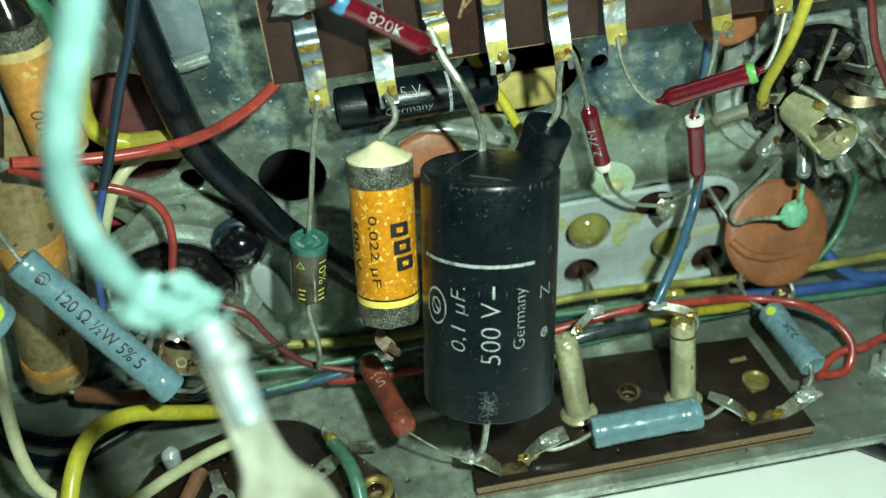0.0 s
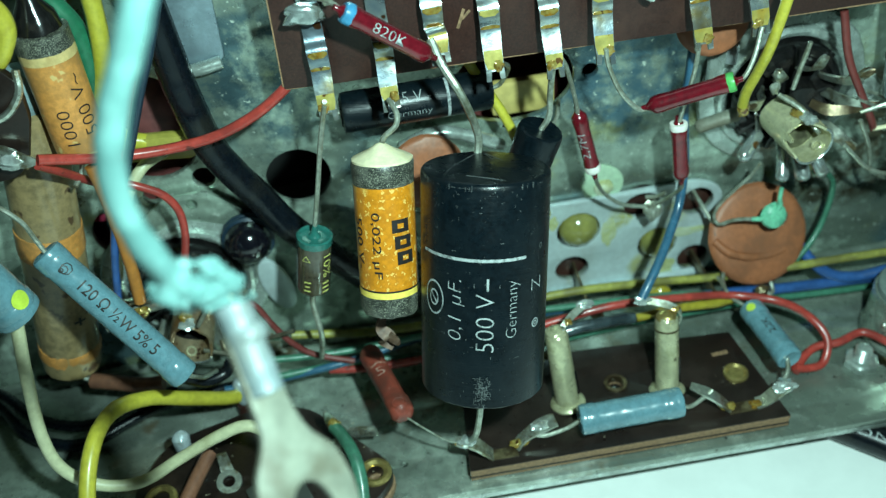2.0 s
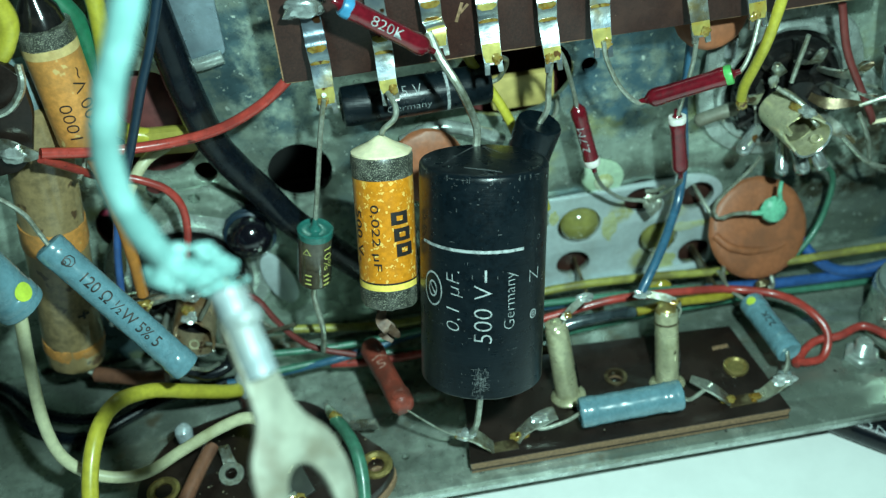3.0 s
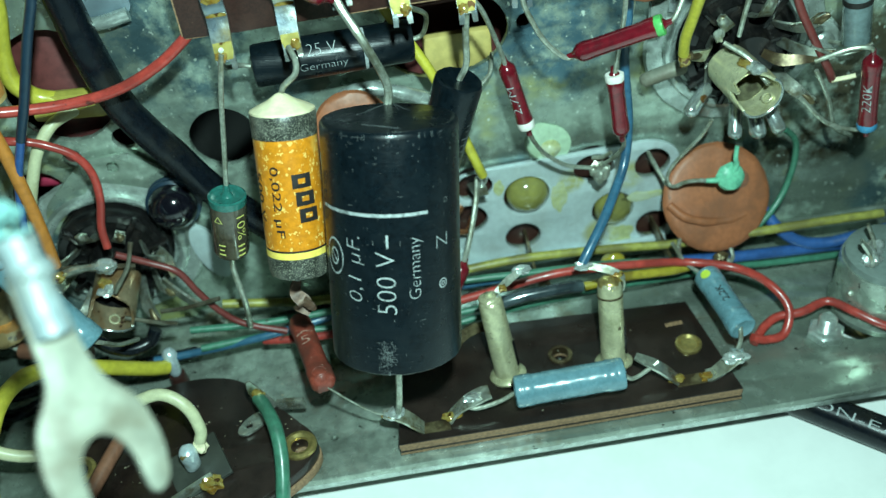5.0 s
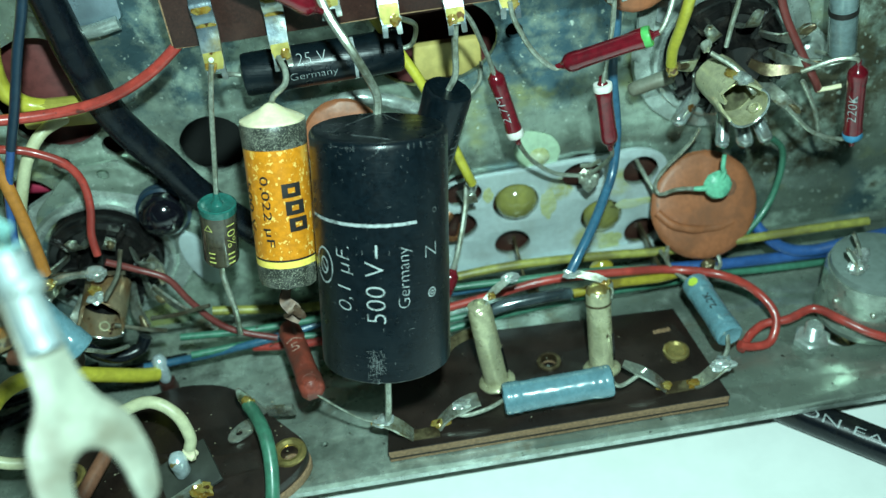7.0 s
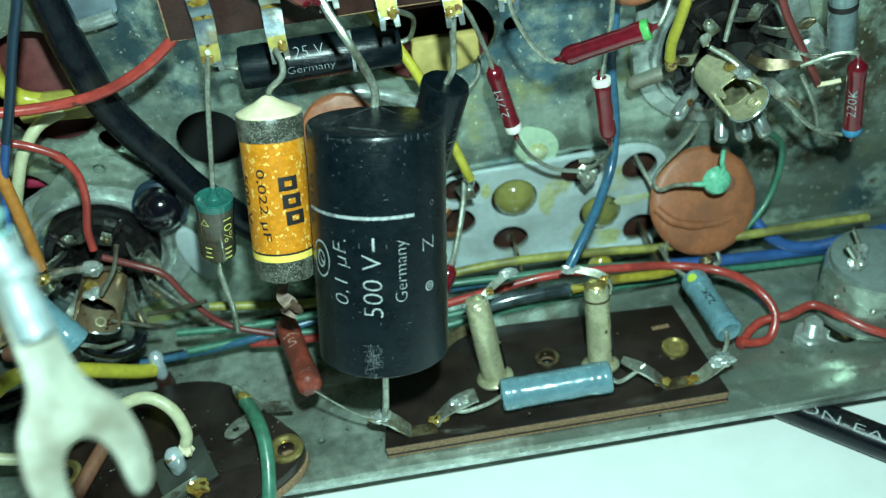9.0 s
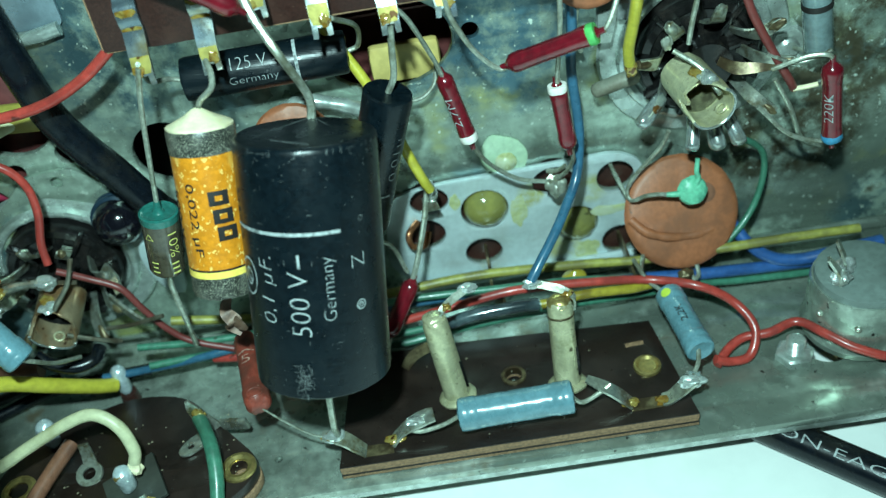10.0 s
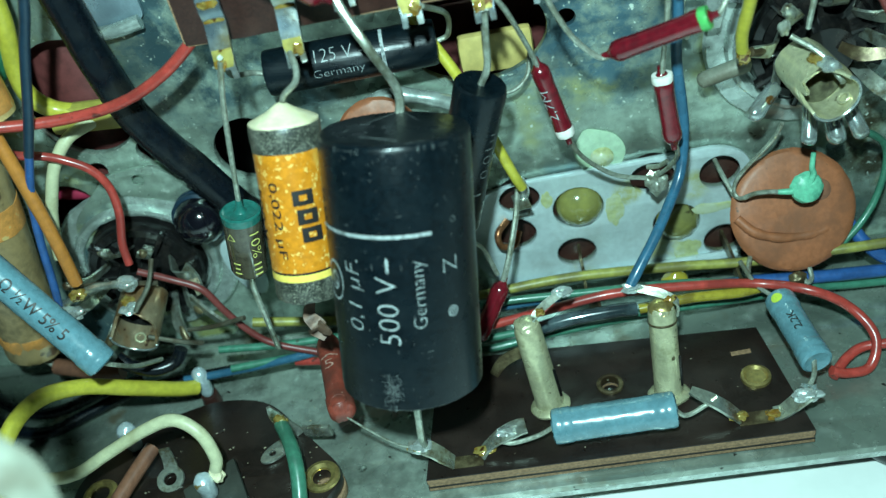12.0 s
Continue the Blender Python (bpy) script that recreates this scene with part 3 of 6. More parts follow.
for px, pz, pr in ((39.0, 19.0, 4.5), (55.7, 12.3, 4.2)):
    part("resin_drop", lathe([(-1.6, 0), (-1.6, pr * 0.9), (0.2, pr * 0.92), (0.9, pr * 0.86), (1.8, pr * 0.68), (2.5, pr * 0.42), (2.8, pr * 0.18), (2.85, 0)], (px + 0.3, 135.0, pz - 0.3), (px + 0.3, 130, pz - 0.6), 28, dent=0.2), RESIN, plate, "olive resin drop")
part("backing_board", sheet(rounded([(18, 1), (18, 28), (70, 28), (70, 1)], 2.0), [], 1.6, at(0, 138.4, 0, 90), 0.1), BAKELITE, plate, "dark brown insulating board behind the openings")
for k, (px, pz, rx_, rz_) in enumerate(((45.2, 17.6, 1.5, 3.0), (62.0, 14.6, 3.6, 1.1), (57.4, 5.6, 2.2, 2.6), (33.8, 22.0, 0.9, 1.6))):
    part("flux_stain", blob((px, 133.98, pz), (rx_, 0.07, rz_), 140 + k, 0.5), YELLOW_FLUX, plate, "yellow flux stain")
seal = part("paint_seal", sheet(rounded([(41.6, 34.6), (46.6, 32.6), (48.2, 29.4), (46.8, 25.6), (43.6, 24.6), (40.6, 26.2), (39.2, 30.4)], 1.6), [], 0.3, at(0, 134.9, 0, 90), 0.1), PAINT_SEAL, base=(43.8, 134, 29.6))
tagged(seal, "pale green paint seal over a rivet head", "paint seal")
part("rivet_head", lathe([(0, 2.0), (0.4, 1.8), (0.5, 1.5), (0.9, 1.1), (1.15, 0.5), (1.2, 0)], (44.0, 134.7, 28.4), (44.0, 130, 28.4), 24, dent=0.1), YELLOW_FLUX, seal, "yellowed rivet head")

clip = part("bright_plate", sheet(rounded([(-31.5, 66.6), (-21.0, 67.4), (-20.4, 90), (-31.5, 90)], 1.0), [], 0.8, at(0, 134.6, 0, 90), 0.15), BLUE_ZINC, base=(-25, 135, 70))
tagged(clip, "bluish bright metal plate on the deck", "plate")
part("bright_edge", tube([(-31.2, 133.6, 66.4), (-26, 133.2, 66.6), (-21.4, 133.6, 67.2)], 1.15, 14, 4, wobble=0.1), FLANGE, clip, "bright folded edge")

# what stands behind the deck's openings
core = thing("transformer", (27, 165, -8.5), "transformer with dark red core and yellow paper seen through an opening", "transformer")
part("core", block((40, 30, 66), at(27, 165, 36), 1.0), DARK_RED, core)
part("winding_paper", block((12, 2, 7), at(29.5, 140.0, 48.8), 1.0), YEL_PAPER, core, "yellow winding paper")
for k in range(7):
    part("lamination", block((34, 1.0, 0.45), at(26, 143.5, 56.5 + k * 0.95), 0.1), DARK_RED, core)
part("coil_base", block((40, 30, 7.5), at(27, 165, -4.75), 0.5), BLACK_GLOSS, core)
drum = thing("coil_can", (-39, 152.5, -8.5), "dark red coil can seen through a round opening", "coil")
part("can_body", lathe([(0, 0), (0, 12), (0.8, 12.5), (75, 12.5), (76, 12), (76, 0)], (-39, 152.5, -8.5), (-39, 152.5, 80), 32), DARK_RED, drum)
sleeve_m = part("magenta_sleeve", tube([(-52, 140, 36.5), (-45, 139, 36.2), (-38, 141, 36.0)], 1.3), PINK, base=(-45, 139, 36))
tagged(sleeve_m, "magenta sleeve on a wire behind the deck", "sleeve")


# ---- parts on leads ----
def capacitor_big():
    a, b, r = (11.93, 92.04, 27.44), (16.24, 103.46, 60.15), 9.55
    L = (Vector(b) - Vector(a)).length
    t = thing("tubular_capacitor", a, "large black tubular capacitor with white printing, standing on its leads", "capacitor")
    prof = [(0.6, 0), (0.6, r * 0.75), (0.2, r * 0.86), (0.0, r * 0.95), (0.35, r * 0.995), (1.2, r), (L * 0.25, r), (L * 0.5, r), (L * 0.75, r), (L - 0.9, r), (L - 0.45, r * 0.995), (L - 0.15, r * 0.975), (L, r * 0.945), (L + 0.05, r * 0.9), (L + 0.15, r * 0.6), (L + 0.3, r * 0.3), (L + 0.35, 0)]
    body = part("body", lathe(prof, a, b, 96, dent=0.05), BLACK, t)
    o, w, nrm, s = frame_of(a, b)
    top = o + w * (L + 0.1) - nrm * 7.9
    lead(t, [tuple(top - w), tuple(top + w * 3.0), (14.5, 110.5, 68.0), (12.1, 113.0, 72.6), (11.0, 114.5, 76)], 0.62)
    bot = o + w * 0.4 - nrm * 0.5
    lead(t, [tuple(bot), tuple(bot - w * 4), (10.4, 92.0, 15.0), (9.6, 95.4, 8.6)], 0.55)
    for txt, wd, ht, h, ang, thin, slant in (("0,1 µF.", 9.6, 2.6, 16.0, -33.8, -0.020, 0.16), ("500 V", 9.0, 2.65, 14.2, -8.0, -0.016, 0.06), ("Germany", 8.9, 2.2, 16.15, 17, -0.020, 0.0), ("Z", 1.9, 2.0, 19.3, 42, -0.022, 0.0)):
        part("printing", wrap(letters(txt, wd, ht, thin, slant), a, b, r, h, ang), WHITE_INK, body)
    part("dash_mark", wrap(bar(1.9, 0.32), a, b, r, 20.2, -6.0), WHITE_INK, body)
    part("line_mark", wrap(bar(16.8, 0.46), a, b, r, 23.85, -22, "round"), WHITE_INK, body)
    for shape, turn in ((ring_mark(1.95, 0.22), 0), (ring_mark(0.95, 0.22, 14), 0), (bar(1.5, 0.24), 50)):
        bmesh.ops.rotate(shape, verts=shape.verts, matrix=Matrix.Rotation(radians(turn), 3, "Z"))
        bmesh.ops.scale(shape, verts=shape.verts, vec=(1.4, 1, 1))
        part("emblem", wrap(shape, a, b, r, 17.0, -58), WHITE_INK, body)
    part("ring_mark", wrap(ring_mark(0.75, 0.2, 16), a, b, r, 13.0, 42.4), WHITE_INK, body)
    part("ring_mark", wrap(ring_mark(0.35, 0.14, 12), a, b, r, 13.0, 42.4), WHITE_INK, body)
    part("ring_mark", wrap(ring_mark(0.4, 0.12, 10), a, b, r, 24.9, 47), FADED_INK, body)
    random.seed(7)
    worn = bmesh.new()
    spots = [(random.uniform(1, L - 1), random.uniform(-85, 85), random.uniform(0.1, 0.7)) for _ in range(60)] + [(min(5.3, max(0.5, random.gauss(2.9, 1.3))), min(-2.0, max(-16.8, random.gauss(-9.4, 4.0))), random.uniform(0.2, 0.7)) for _ in range(150)]
    spots += [(random.uniform(L - 4, L - 0.8), random.uniform(-60, 60), random.uniform(0.1, 0.4)) for _ in range(30)]
    spots += [(random.uniform(0.8, L - 0.8), random.uniform(-88, 88), random.uniform(0.05, 0.25)) for _ in range(160)]
    spots += [(random.gauss(L - 0.62, 0.06), random.uniform(-85, 85), random.uniform(0.2, 0.9)) for _ in range(40)]
    for h, g, ln_ in spots:
        one = wrap(bar(ln_, random.uniform(0.03, 0.09)), a, b, r, max(h, 0.5), g, random.choice(("up", "up", "round")), 0.09)
        tmp = bpy.data.meshes.new("tmp")
        one.to_mesh(tmp)
        one.free()
        worn.from_mesh(tmp)
        bpy.data.meshes.remove(tmp)
    part("scraped_patch", worn, FADED_INK, body, "grey scratches and a scraped patch")
    lid = o + w * (L + 0.28)
    for k, (su, fu, sv, fv) in enumerate(((0.2, -7.0, -2.4, 7.2), (0.6, -6.8, 3.0, 6.6), (-0.6, -7.0, -6.6, 3.6), (1.0, -6.6, 6.4, 3.4), (-3.4, 5.2, 1.2, 7.6))):
        pts = [lid + s * (su + (sv - su) * q) + nrm * (fu + (fv - fu) * q) + s * 0.3 * math.sin(4 * q + k) - w * 0.22 * q * q for q in (0, 0.35, 0.7, 1)]
        part("lid_crease", tube([tuple(q) for q in pts], 0.04, 6, 4, wobble=0.9), FADED_INK, body, "pale crease on the lid")
    return t


def capacitor_orange():
    a, b, r = (-0.57, 100.79, 37.66), (1.56, 108.97, 60.52), 4.6
    L = (Vector(b) - Vector(a)).length
    t = thing("paper_capacitor", a, "orange speckled paper capacitor with black printing and cream wax end", "capacitor")
    body = part("body", lathe([(4.9, 0), (4.9, r), (L - 3.4, r), (L - 3.4, 0)], a, b, 48, dent=0.05), ORANGE, t)
    part("end_band", lathe([(0.2, 0), (0.0, r * 0.8), (0.3, r * 0.97), (1.2, r * 1.0), (2.6, r * 1.005), (3.5, r * 1.005), (3.5, 0)], a, b, 40, dent=0.35), SPECKLE, t, "black speckled crimped end")
    part("yellow_ring", lathe([(3.5, 0), (3.5, r + 0.04), (4.5, r + 0.04), (4.5, 0)], a, b, 40), YELLOW_RING, t)
    part("black_ring", lathe([(4.5, 0), (4.5, r + 0.03), (4.8, r + 0.03), (4.8, 0)], a, b, 40), BLACK_INK, t)
    part("orange_ring", lathe([(4.8, 0), (4.8, r + 0.02), (4.9, r + 0.02), (4.9, 0)], a, b, 40), ORANGE, t)
    part("end_band", lathe([(L - 3.4, 0), (L - 3.4, r + 0.03), (L - 2.3, r + 0.05), (L - 2.1, r + 0.1), (L - 0.4, r + 0.12), (L - 0.1, r), (L - 0.1, 0)], a, b, 40, dent=0.06), SPECKLE, t, "black speckled end band")
    part("wax_end", lathe([(L - 0.1, 0), (L - 0.1, r * 0.99), (L + 0.25, r * 1.0), (L + 0.7, r * 0.8), (L + 1.5, r * 0.45), (L + 2.3, r * 0.16), (L + 2.6, 0)], a, b, 36, dent=0.12), CREAM_WAX, t, "cream wax cone")
    o, w, nrm, s = frame_of(a, b)
    top = o + w * (L + 2.3)
    lead(t, [tuple(top - w), tuple(top + w * 0.9 + s * 0.5), tuple(top + w * 2.6 + s * 2.3 + nrm * 0.4), tuple(top + w * 4.4 + s * 2.6), (3.9, 114.0, 67.4)], 0.42)
    for h, ang in ((15.1, 18.5), (12.5, 22.5), (10.0, 26.0)):
        block_mark = ring_mark(1.0, 0.62, 4)
        bmesh.ops.rotate(block_mark, verts=block_mark.verts, matrix=Matrix.Rotation(radians(45), 3, "Z"))
        bmesh.ops.scale(block_mark, verts=block_mark.verts, vec=(1.45, 1.95, 1))
        part("maker_block", wrap(block_mark, a, b, r, h, ang, "down"), BLACK_INK, body)
    part("printing", wrap(letters("0,022 µF", 10.5, 1.55, 0.004), a, b, r, 12.15, -30, "down"), BLACK_INK, body)
    part("printing", wrap(letters("500 V-", 8.2, 1.4, 0.004), a, b, r, 12.2, -67, "down"), BLACK_INK, body)
    return t


def capacitor_green():
    a, b, r = (-13.1, 114.86, 32.27), (-11.05, 115.04, 43.5), 2.9
    L = (Vector(b) - Vector(a)).length
    t = thing("small_capacitor", a, "small olive capacitor with teal end and yellow printing", "capacitor")
    body = part("body", lathe([(0.2, 0), (0, r * 0.7), (0.2, r * 0.9), (0.8, r), (L - 1.2, r), (L - 1.2, 0)], a, b, 36, dent=0.12), OLIVE, t)
    part("teal_end", lathe([(L - 1.25, 0), (L - 1.25, r + 0.1), (L - 0.1, r + 0.12), (L + 0.1, r - 0.2), (L - 0.15, r - 0.7), (L - 0.05, 1.0), (L + 0.5, 0.6), (L + 2.2, 0.4), (L + 2.3, 0)], a, b, 36), TEAL, t, "teal resin end")
    o, w, nrm, s = frame_of(a, b)
    top = o + w * (L + 1.5)
    lead(t, [tuple(top), (-8.9, 114.4, 53.5), (-7.2, 114.4, 61.5), (-5.6, 114.8, 67.5)], 0.4)
    lead(t, [tuple(o), tuple(o - w * 4), (-13.4, 113.6, 22), (-14.5, 116, 14)], 0.5)
    part("printing", wrap(letters("10%", 4.4, 1.5), a, b, r, 6.6, 36, "down"), YELLOW_INK, body)
    for k in range(3):
        part("print_bar", wrap(bar(0.3, 1.2), a, b, r, 1.2 + 0.95 * k, 32, "up"), YELLOW_INK, body)
    for k in range(3):
        part("print_bar", wrap(bar(0.26, 1.1 - 0.3 * (k % 2)), a, b, r, 1.6 + 0.9 * k, -30, "up"), YELLOW_INK, body)
    part("bar_mark", wrap(ring_mark(0.85, 0.2, 3), a, b, r, 8.2, -36), YELLOW_INK, body)
    return t


def capacitor_axial():
    a, b, r = (-3.6, 126.0, 59.0), (21.6, 128.0, 58.2), 3.35
    L = (Vector(b) - Vector(a)).length
    t = thing("axial_capacitor", a, "black axial capacitor with white printing lying before the deck", "capacitor")
    body = part("body", lathe([(0.6, 0), (0.6, r * 0.6), (0.0, r * 0.75), (0.2, r * 0.95), (0.8, r), (L - 0.8, r), (L - 0.2, r * 0.95), (L, r * 0.75), (L - 0.5, r * 0.5), (L - 0.5, 0)], a, b, 44, dent=0.08), BLACK, t)
    lead(t, [a, (-5.5, 125.5, 59.8), (-7.0, 121.5, 62), (-5.5, 115, 68)], 0.4)
    lead(t, [b, (23.4, 128, 59), (24, 124, 64), (21.6, 117, 69)], 0.4)
    part("printing", wrap(letters("125 V -", 6.9, 1.9, -0.02), a, b, r, 11.2, -16, "up"), WHITE_INK, body)
    part("printing", wrap(letters("Germany", 7.4, 1.5, -0.02), a, b, r, 10.9, 30, "up"), WHITE_INK, body)
    part("line_mark", wrap(bar(0.5, 7.6), a, b, r, 17.5, 2, "up"), WHITE_INK, body)
    return t


def capacitor_slim():
    a, b, r = (19.61, 116.51, 33.97), (27.37, 115.43, 57.26), 3.7
    L = (Vector(b) - Vector(a)).length
    t = thing("slim_capacitor", a, "slim black capacitor with worn faded printing beside the large one", "capacitor")
    body = part("body", lathe([(0.2, 0), (0, r * 0.8), (0.6, r), (L * 0.5, r * 0.97), (L - 1, r), (L - 0.2, r * 0.96), (L, r * 0.86), (L - 0.25, r * 0.6), (L - 0.1, 0)], a, b, 44, dent=0.16), BLACK, t)
    o, w, nrm, s = frame_of(a, b)
    top = o + w * (L - 0.3)
    lead(t, [tuple(top), tuple(top + w * 3 + s * 0.4), (29.0, 116.2, 63.5), (29.6, 116.4, 68.5)], 0.5)
    lead(t, [a, tuple(o - w * 3), (22.4, 118, 27), (24.0, 119, 20)], 0.4)
    part("printing", wrap(letters("0,01µ", 7.6, 1.7, -0.02), a, b, r, 14.7, 56, "up"), FADED_INK, body)
    part("bar_mark", wrap(bar(0.35, 1.6), a, b, r, 8.0, 42), WHITE_INK, body)
    return t


def resistor(label, a, b, r, material, leads, dab=None, text=None, ang=0, way="up", tsize=(5.0, 1.5), ink=None, style="lacquer", group="", wire_r=0.38):
    """An axial resistor from a to b; dab: (end, paint)."""
    L = (Vector(b) - Vector(a)).length
    t = thing("resistor", a, label, "resistor", group)
    if style == "lacquer":
        prof = [(-1.3, 0), (-1.3, 0.42), (-0.5, 0.5), (0.1, r * 0.72), (0.5, r * 0.98), (1.1, r * 1.07), (2.0, r * 1.07), (3.0, r * 1.0), (L - 3.0, r * 1.0), (L - 2.0, r * 1.07), (L - 1.1, r * 1.07), (L - 0.5, r * 0.98), (L - 0.1, r * 0.72), (L + 0.5, 0.5), (L + 1.3, 0.42), (L + 1.3, 0)]
    else:
        prof = [(0.3, 0), (0.2, r * 0.5), (0, r * 0.78), (0.25, r * 0.96), (0.7, r), (1.3, r * 1.0), (1.45, r * 0.985), (1.6, r), (2.9, r), (3.1, r * 0.965)] + [(3.3 + 0.45 * k, r * (0.95 + 0.007 * (k % 2))) for k in range(int((L - 6.6) / 0.45) + 1)] + [(L - 3.1, r * 0.965), (L - 2.9, r), (L - 1.6, r), (L - 1.45, r * 0.985), (L - 1.3, r), (L - 0.7, r), (L - 0.25, r * 0.96), (L, r * 0.78), (L - 0.2, r * 0.5), (L - 0.3, 0)]
    if style == "plain":
        prof = [(-0.1, 0), (0.0, r * 0.5), (0.5, r * 0.86), (1.2, r), (3.6, r * 1.02), (4.2, r * 0.97), (L - 4.0, r * 0.95), (L - 3.2, r * 1.0), (L - 1.2, r * 0.98), (L - 0.4, r * 0.8), (L, r * 0.4), (L + 0.1, 0)]
    body = part("body", lathe(prof, a, b, 32, dent=0.07 if style != "plain" else 0.25), material, t)
    if style == "plain":
        o, w, nrm, s = frame_of(a, b)
        part("dimple_ring", tube([tuple(o + w * (1.6 + 1.0 * math.cos(k)) + nrm * (r * 0.9 - 0.2 * math.sin(k) ** 2) + s * 1.15 * math.sin(k)) for k in (0.35 * q for q in range(19))], 0.24, 8, 2), material, body, "raised ring at the end")
        for hh, aa in ((12.9, -24), (13.1, 0), (12.9, 24)):
            part("print_bar", wrap(bar(0.25, 1.1), a, b, r, hh, aa), PINK_INK, body)
    if dab:
        end, paint = dab
        h0, h1 = (-0.1, 1.7) if end == 0 else (L - 1.7, L + 0.1)
        part("paint_dab", lathe([(h0, r * 0.25), (h0 + 0.3, r * 0.98), (h0 + 0.7, r * 1.1), (h1 - 0.5, r * 1.12), (h1 - 0.1, r * 1.07), (h1, r * 0.25)], a, b, 28, dent=0.1), paint, t, "painted marking band")
    if text:
        part("printing", wrap(letters(text, *tsize, 0.008 if ink is BLACK_INK else -0.012), a, b, r * (0.97 if style == "blue" else 1.01), L * (0.54 if style == "plain" else 0.5), ang, way, 0.08), ink or WHITE_INK, body)
    for pts in leads:
        lead(t, pts, wire_r)
    return t


capacitor_big()
capacitor_orange()
capacitor_green()
capacitor_axial()
capacitor_slim()

resistor("maroon lacquered resistor marked 820K with a blue end", (-0.9, 111.5, 83.6), (10.4, 112.4, 74.6), 1.4, MAROON,
         [[(-0.5, 111.5, 83.2), (-2.6, 113.5, 84.4), (-5.5, 116.5, 84)], [(10.0, 112.4, 74.9), (11.4, 113.6, 73.6), (11.8, 116, 73.8)]], (0, BLUE_DAB), "820K", 0, "up", (5.2, 1.4))
resistor("maroon lacquered resistor with a white end, hanging from the terminal strip", (38.1, 122.0, 42.2), (35.4, 123.2, 54.0), 1.3, MAROON,
         [[(35.4, 123, 53.7), (34.4, 121.5, 58), (32.0, 118.2, 66.0), (30.2, 116.6, 69.5)], [(38.1, 122, 42.5), (39.2, 123.5, 38.6), (41.5, 126, 33.8), (45.5, 127.6, 29.4), (50.5, 128.2, 27.4)]], (0, WHITE_DAB), "2,7M", -24, "up", (5.0, 1.5))
resistor("maroon lacquered resistor with a green end, slanting before the deck", (45.0, 115.6, 58.2), (56.9, 111.8, 63.0), 1.4, MAROON,
         [[(45.4, 115.5, 58.3), (43.4, 115.8, 57.8), (40.2, 115.6, 61.5), (37.8, 115.0, 67.0), (37.3, 115, 70)], [(56.5, 112, 62.8), (58.2, 111.6, 63.6), (59.8, 112.4, 66.5), (61.0, 113.8, 70.5)]], (1, GREEN_DAB))
resistor("maroon lacquered resistor with a white end, hanging upright", (53.2, 119.6, 39.8), (52.2, 120.8, 50.6), 1.35, MAROON,
         [[(52.2, 120.7, 50.3), (52.6, 119.5, 56), (53.0, 118.2, 62.0), (53.2, 117.8, 68.5)], [(53.2, 119.6, 40.2), (54.0, 121, 36.4), (53.4, 125, 31.4), (52.0, 127.6, 28.2)]], (1, WHITE_DAB))
resistor("maroon lacquered resistor marked 220K with a blue ring, standing upright", (94.7, 118.0, 34.0), (93.2, 118.0, 48.0), 1.5, MAROON,
         [[(93.2, 118, 47.8), (92.6, 118, 49.6), (89.5, 119, 49.4), (85.0, 120.5, 47.2)], [(94.6, 118, 34.4), (93.0, 119, 33.6), (88.2, 119.5, 35.6), (83.5, 121, 40.6)]], (0, BLUE_DAB), "220K", -14, "up", (5.3, 1.4))
resistor("blue-grey resistor lying on the dark board", (29.2, 96.6, 7.4), (47.9, 96.2, 8.2), 2.75, BLUE_LACQ,
         [[(29.6, 96.6, 7.4), (26.6, 96.2, 6.2), (23.0, 96.0, 5.6), (21.0, 96.4, 5.8)], [(47.5, 96.2, 8.2), (49.2, 96.0, 6.6), (52.2, 97.2, 6.8), (54.2, 98.0, 7.6)]], None, style="blue")
rc = resistor("blue-grey resistor marked 2,2K with a lime dot over the board", (69.6, 100.4, 9.4), (68.0, 114.8, 9.4), 2.45, BLUE_LACQ,
              [[(68.0, 114.4, 9.4), (67.0, 116.2, 9.2), (65.0, 118.0, 10.4), (63.2, 120.5, 13.5)], [(69.3, 101, 9.6), (68.6, 98.8, 8.2), (67.0, 97.4, 6.2)]], None, "2,2K", 14, "up", (3.8, 1.4), BLACK_INK, "blue")
part("lime_dot", wrap(ring_mark(0.9, 0.88, 16), (69.6, 100.4, 9.4), (68.0, 114.8, 9.4), 2.47, 12.6, -2), LIME_DAB, rc, "lime paint dot")
long_r = resistor("long blue-grey resistor marked 120 ohm, slanting over the wiring", (-35.0, 101.6, 29.4), (-50.6, 108.8, 53.2), 2.55, BLUE_LACQ,
         [[(-50.4, 108.8, 52.9), (-51.4, 109.6, 55.4), (-52.6, 110.2, 58.6), (-56.0, 110.6, 62.4), (-62, 112, 66)], [(-35.2, 101.6, 29.8), (-34.0, 103, 27.6), (-33.6, 107, 23), (-33, 113, 18)]], None, "120 Ω ½W 5% 5", -4, "down", (15.6, 2.0), BLACK_INK, "blue")
for k in range(3):
    part("emblem", wrap(ring_mark(0.95 - 0.28 * k, 0.16, 7 + k), (-35.0, 101.6, 29.4), (-50.6, 108.8, 53.2), 2.5, 25.6 + 0.2 * k, 2 - 8 * k), BLACK_INK, long_r, "small black emblem")
end_r = resistor("blue-grey resistor with a lime dot at the chassis end", (-57.0, 106.0, 44.0), (-61.5, 106.0, 57.0), 3.9, BLUE_LACQ,
         [[(-61.3, 106, 56.5), (-62.0, 107, 60), (-64, 112, 64)], [(-57.2, 106, 44.5), (-56.8, 105.6, 42.4)]], None, style="blue")
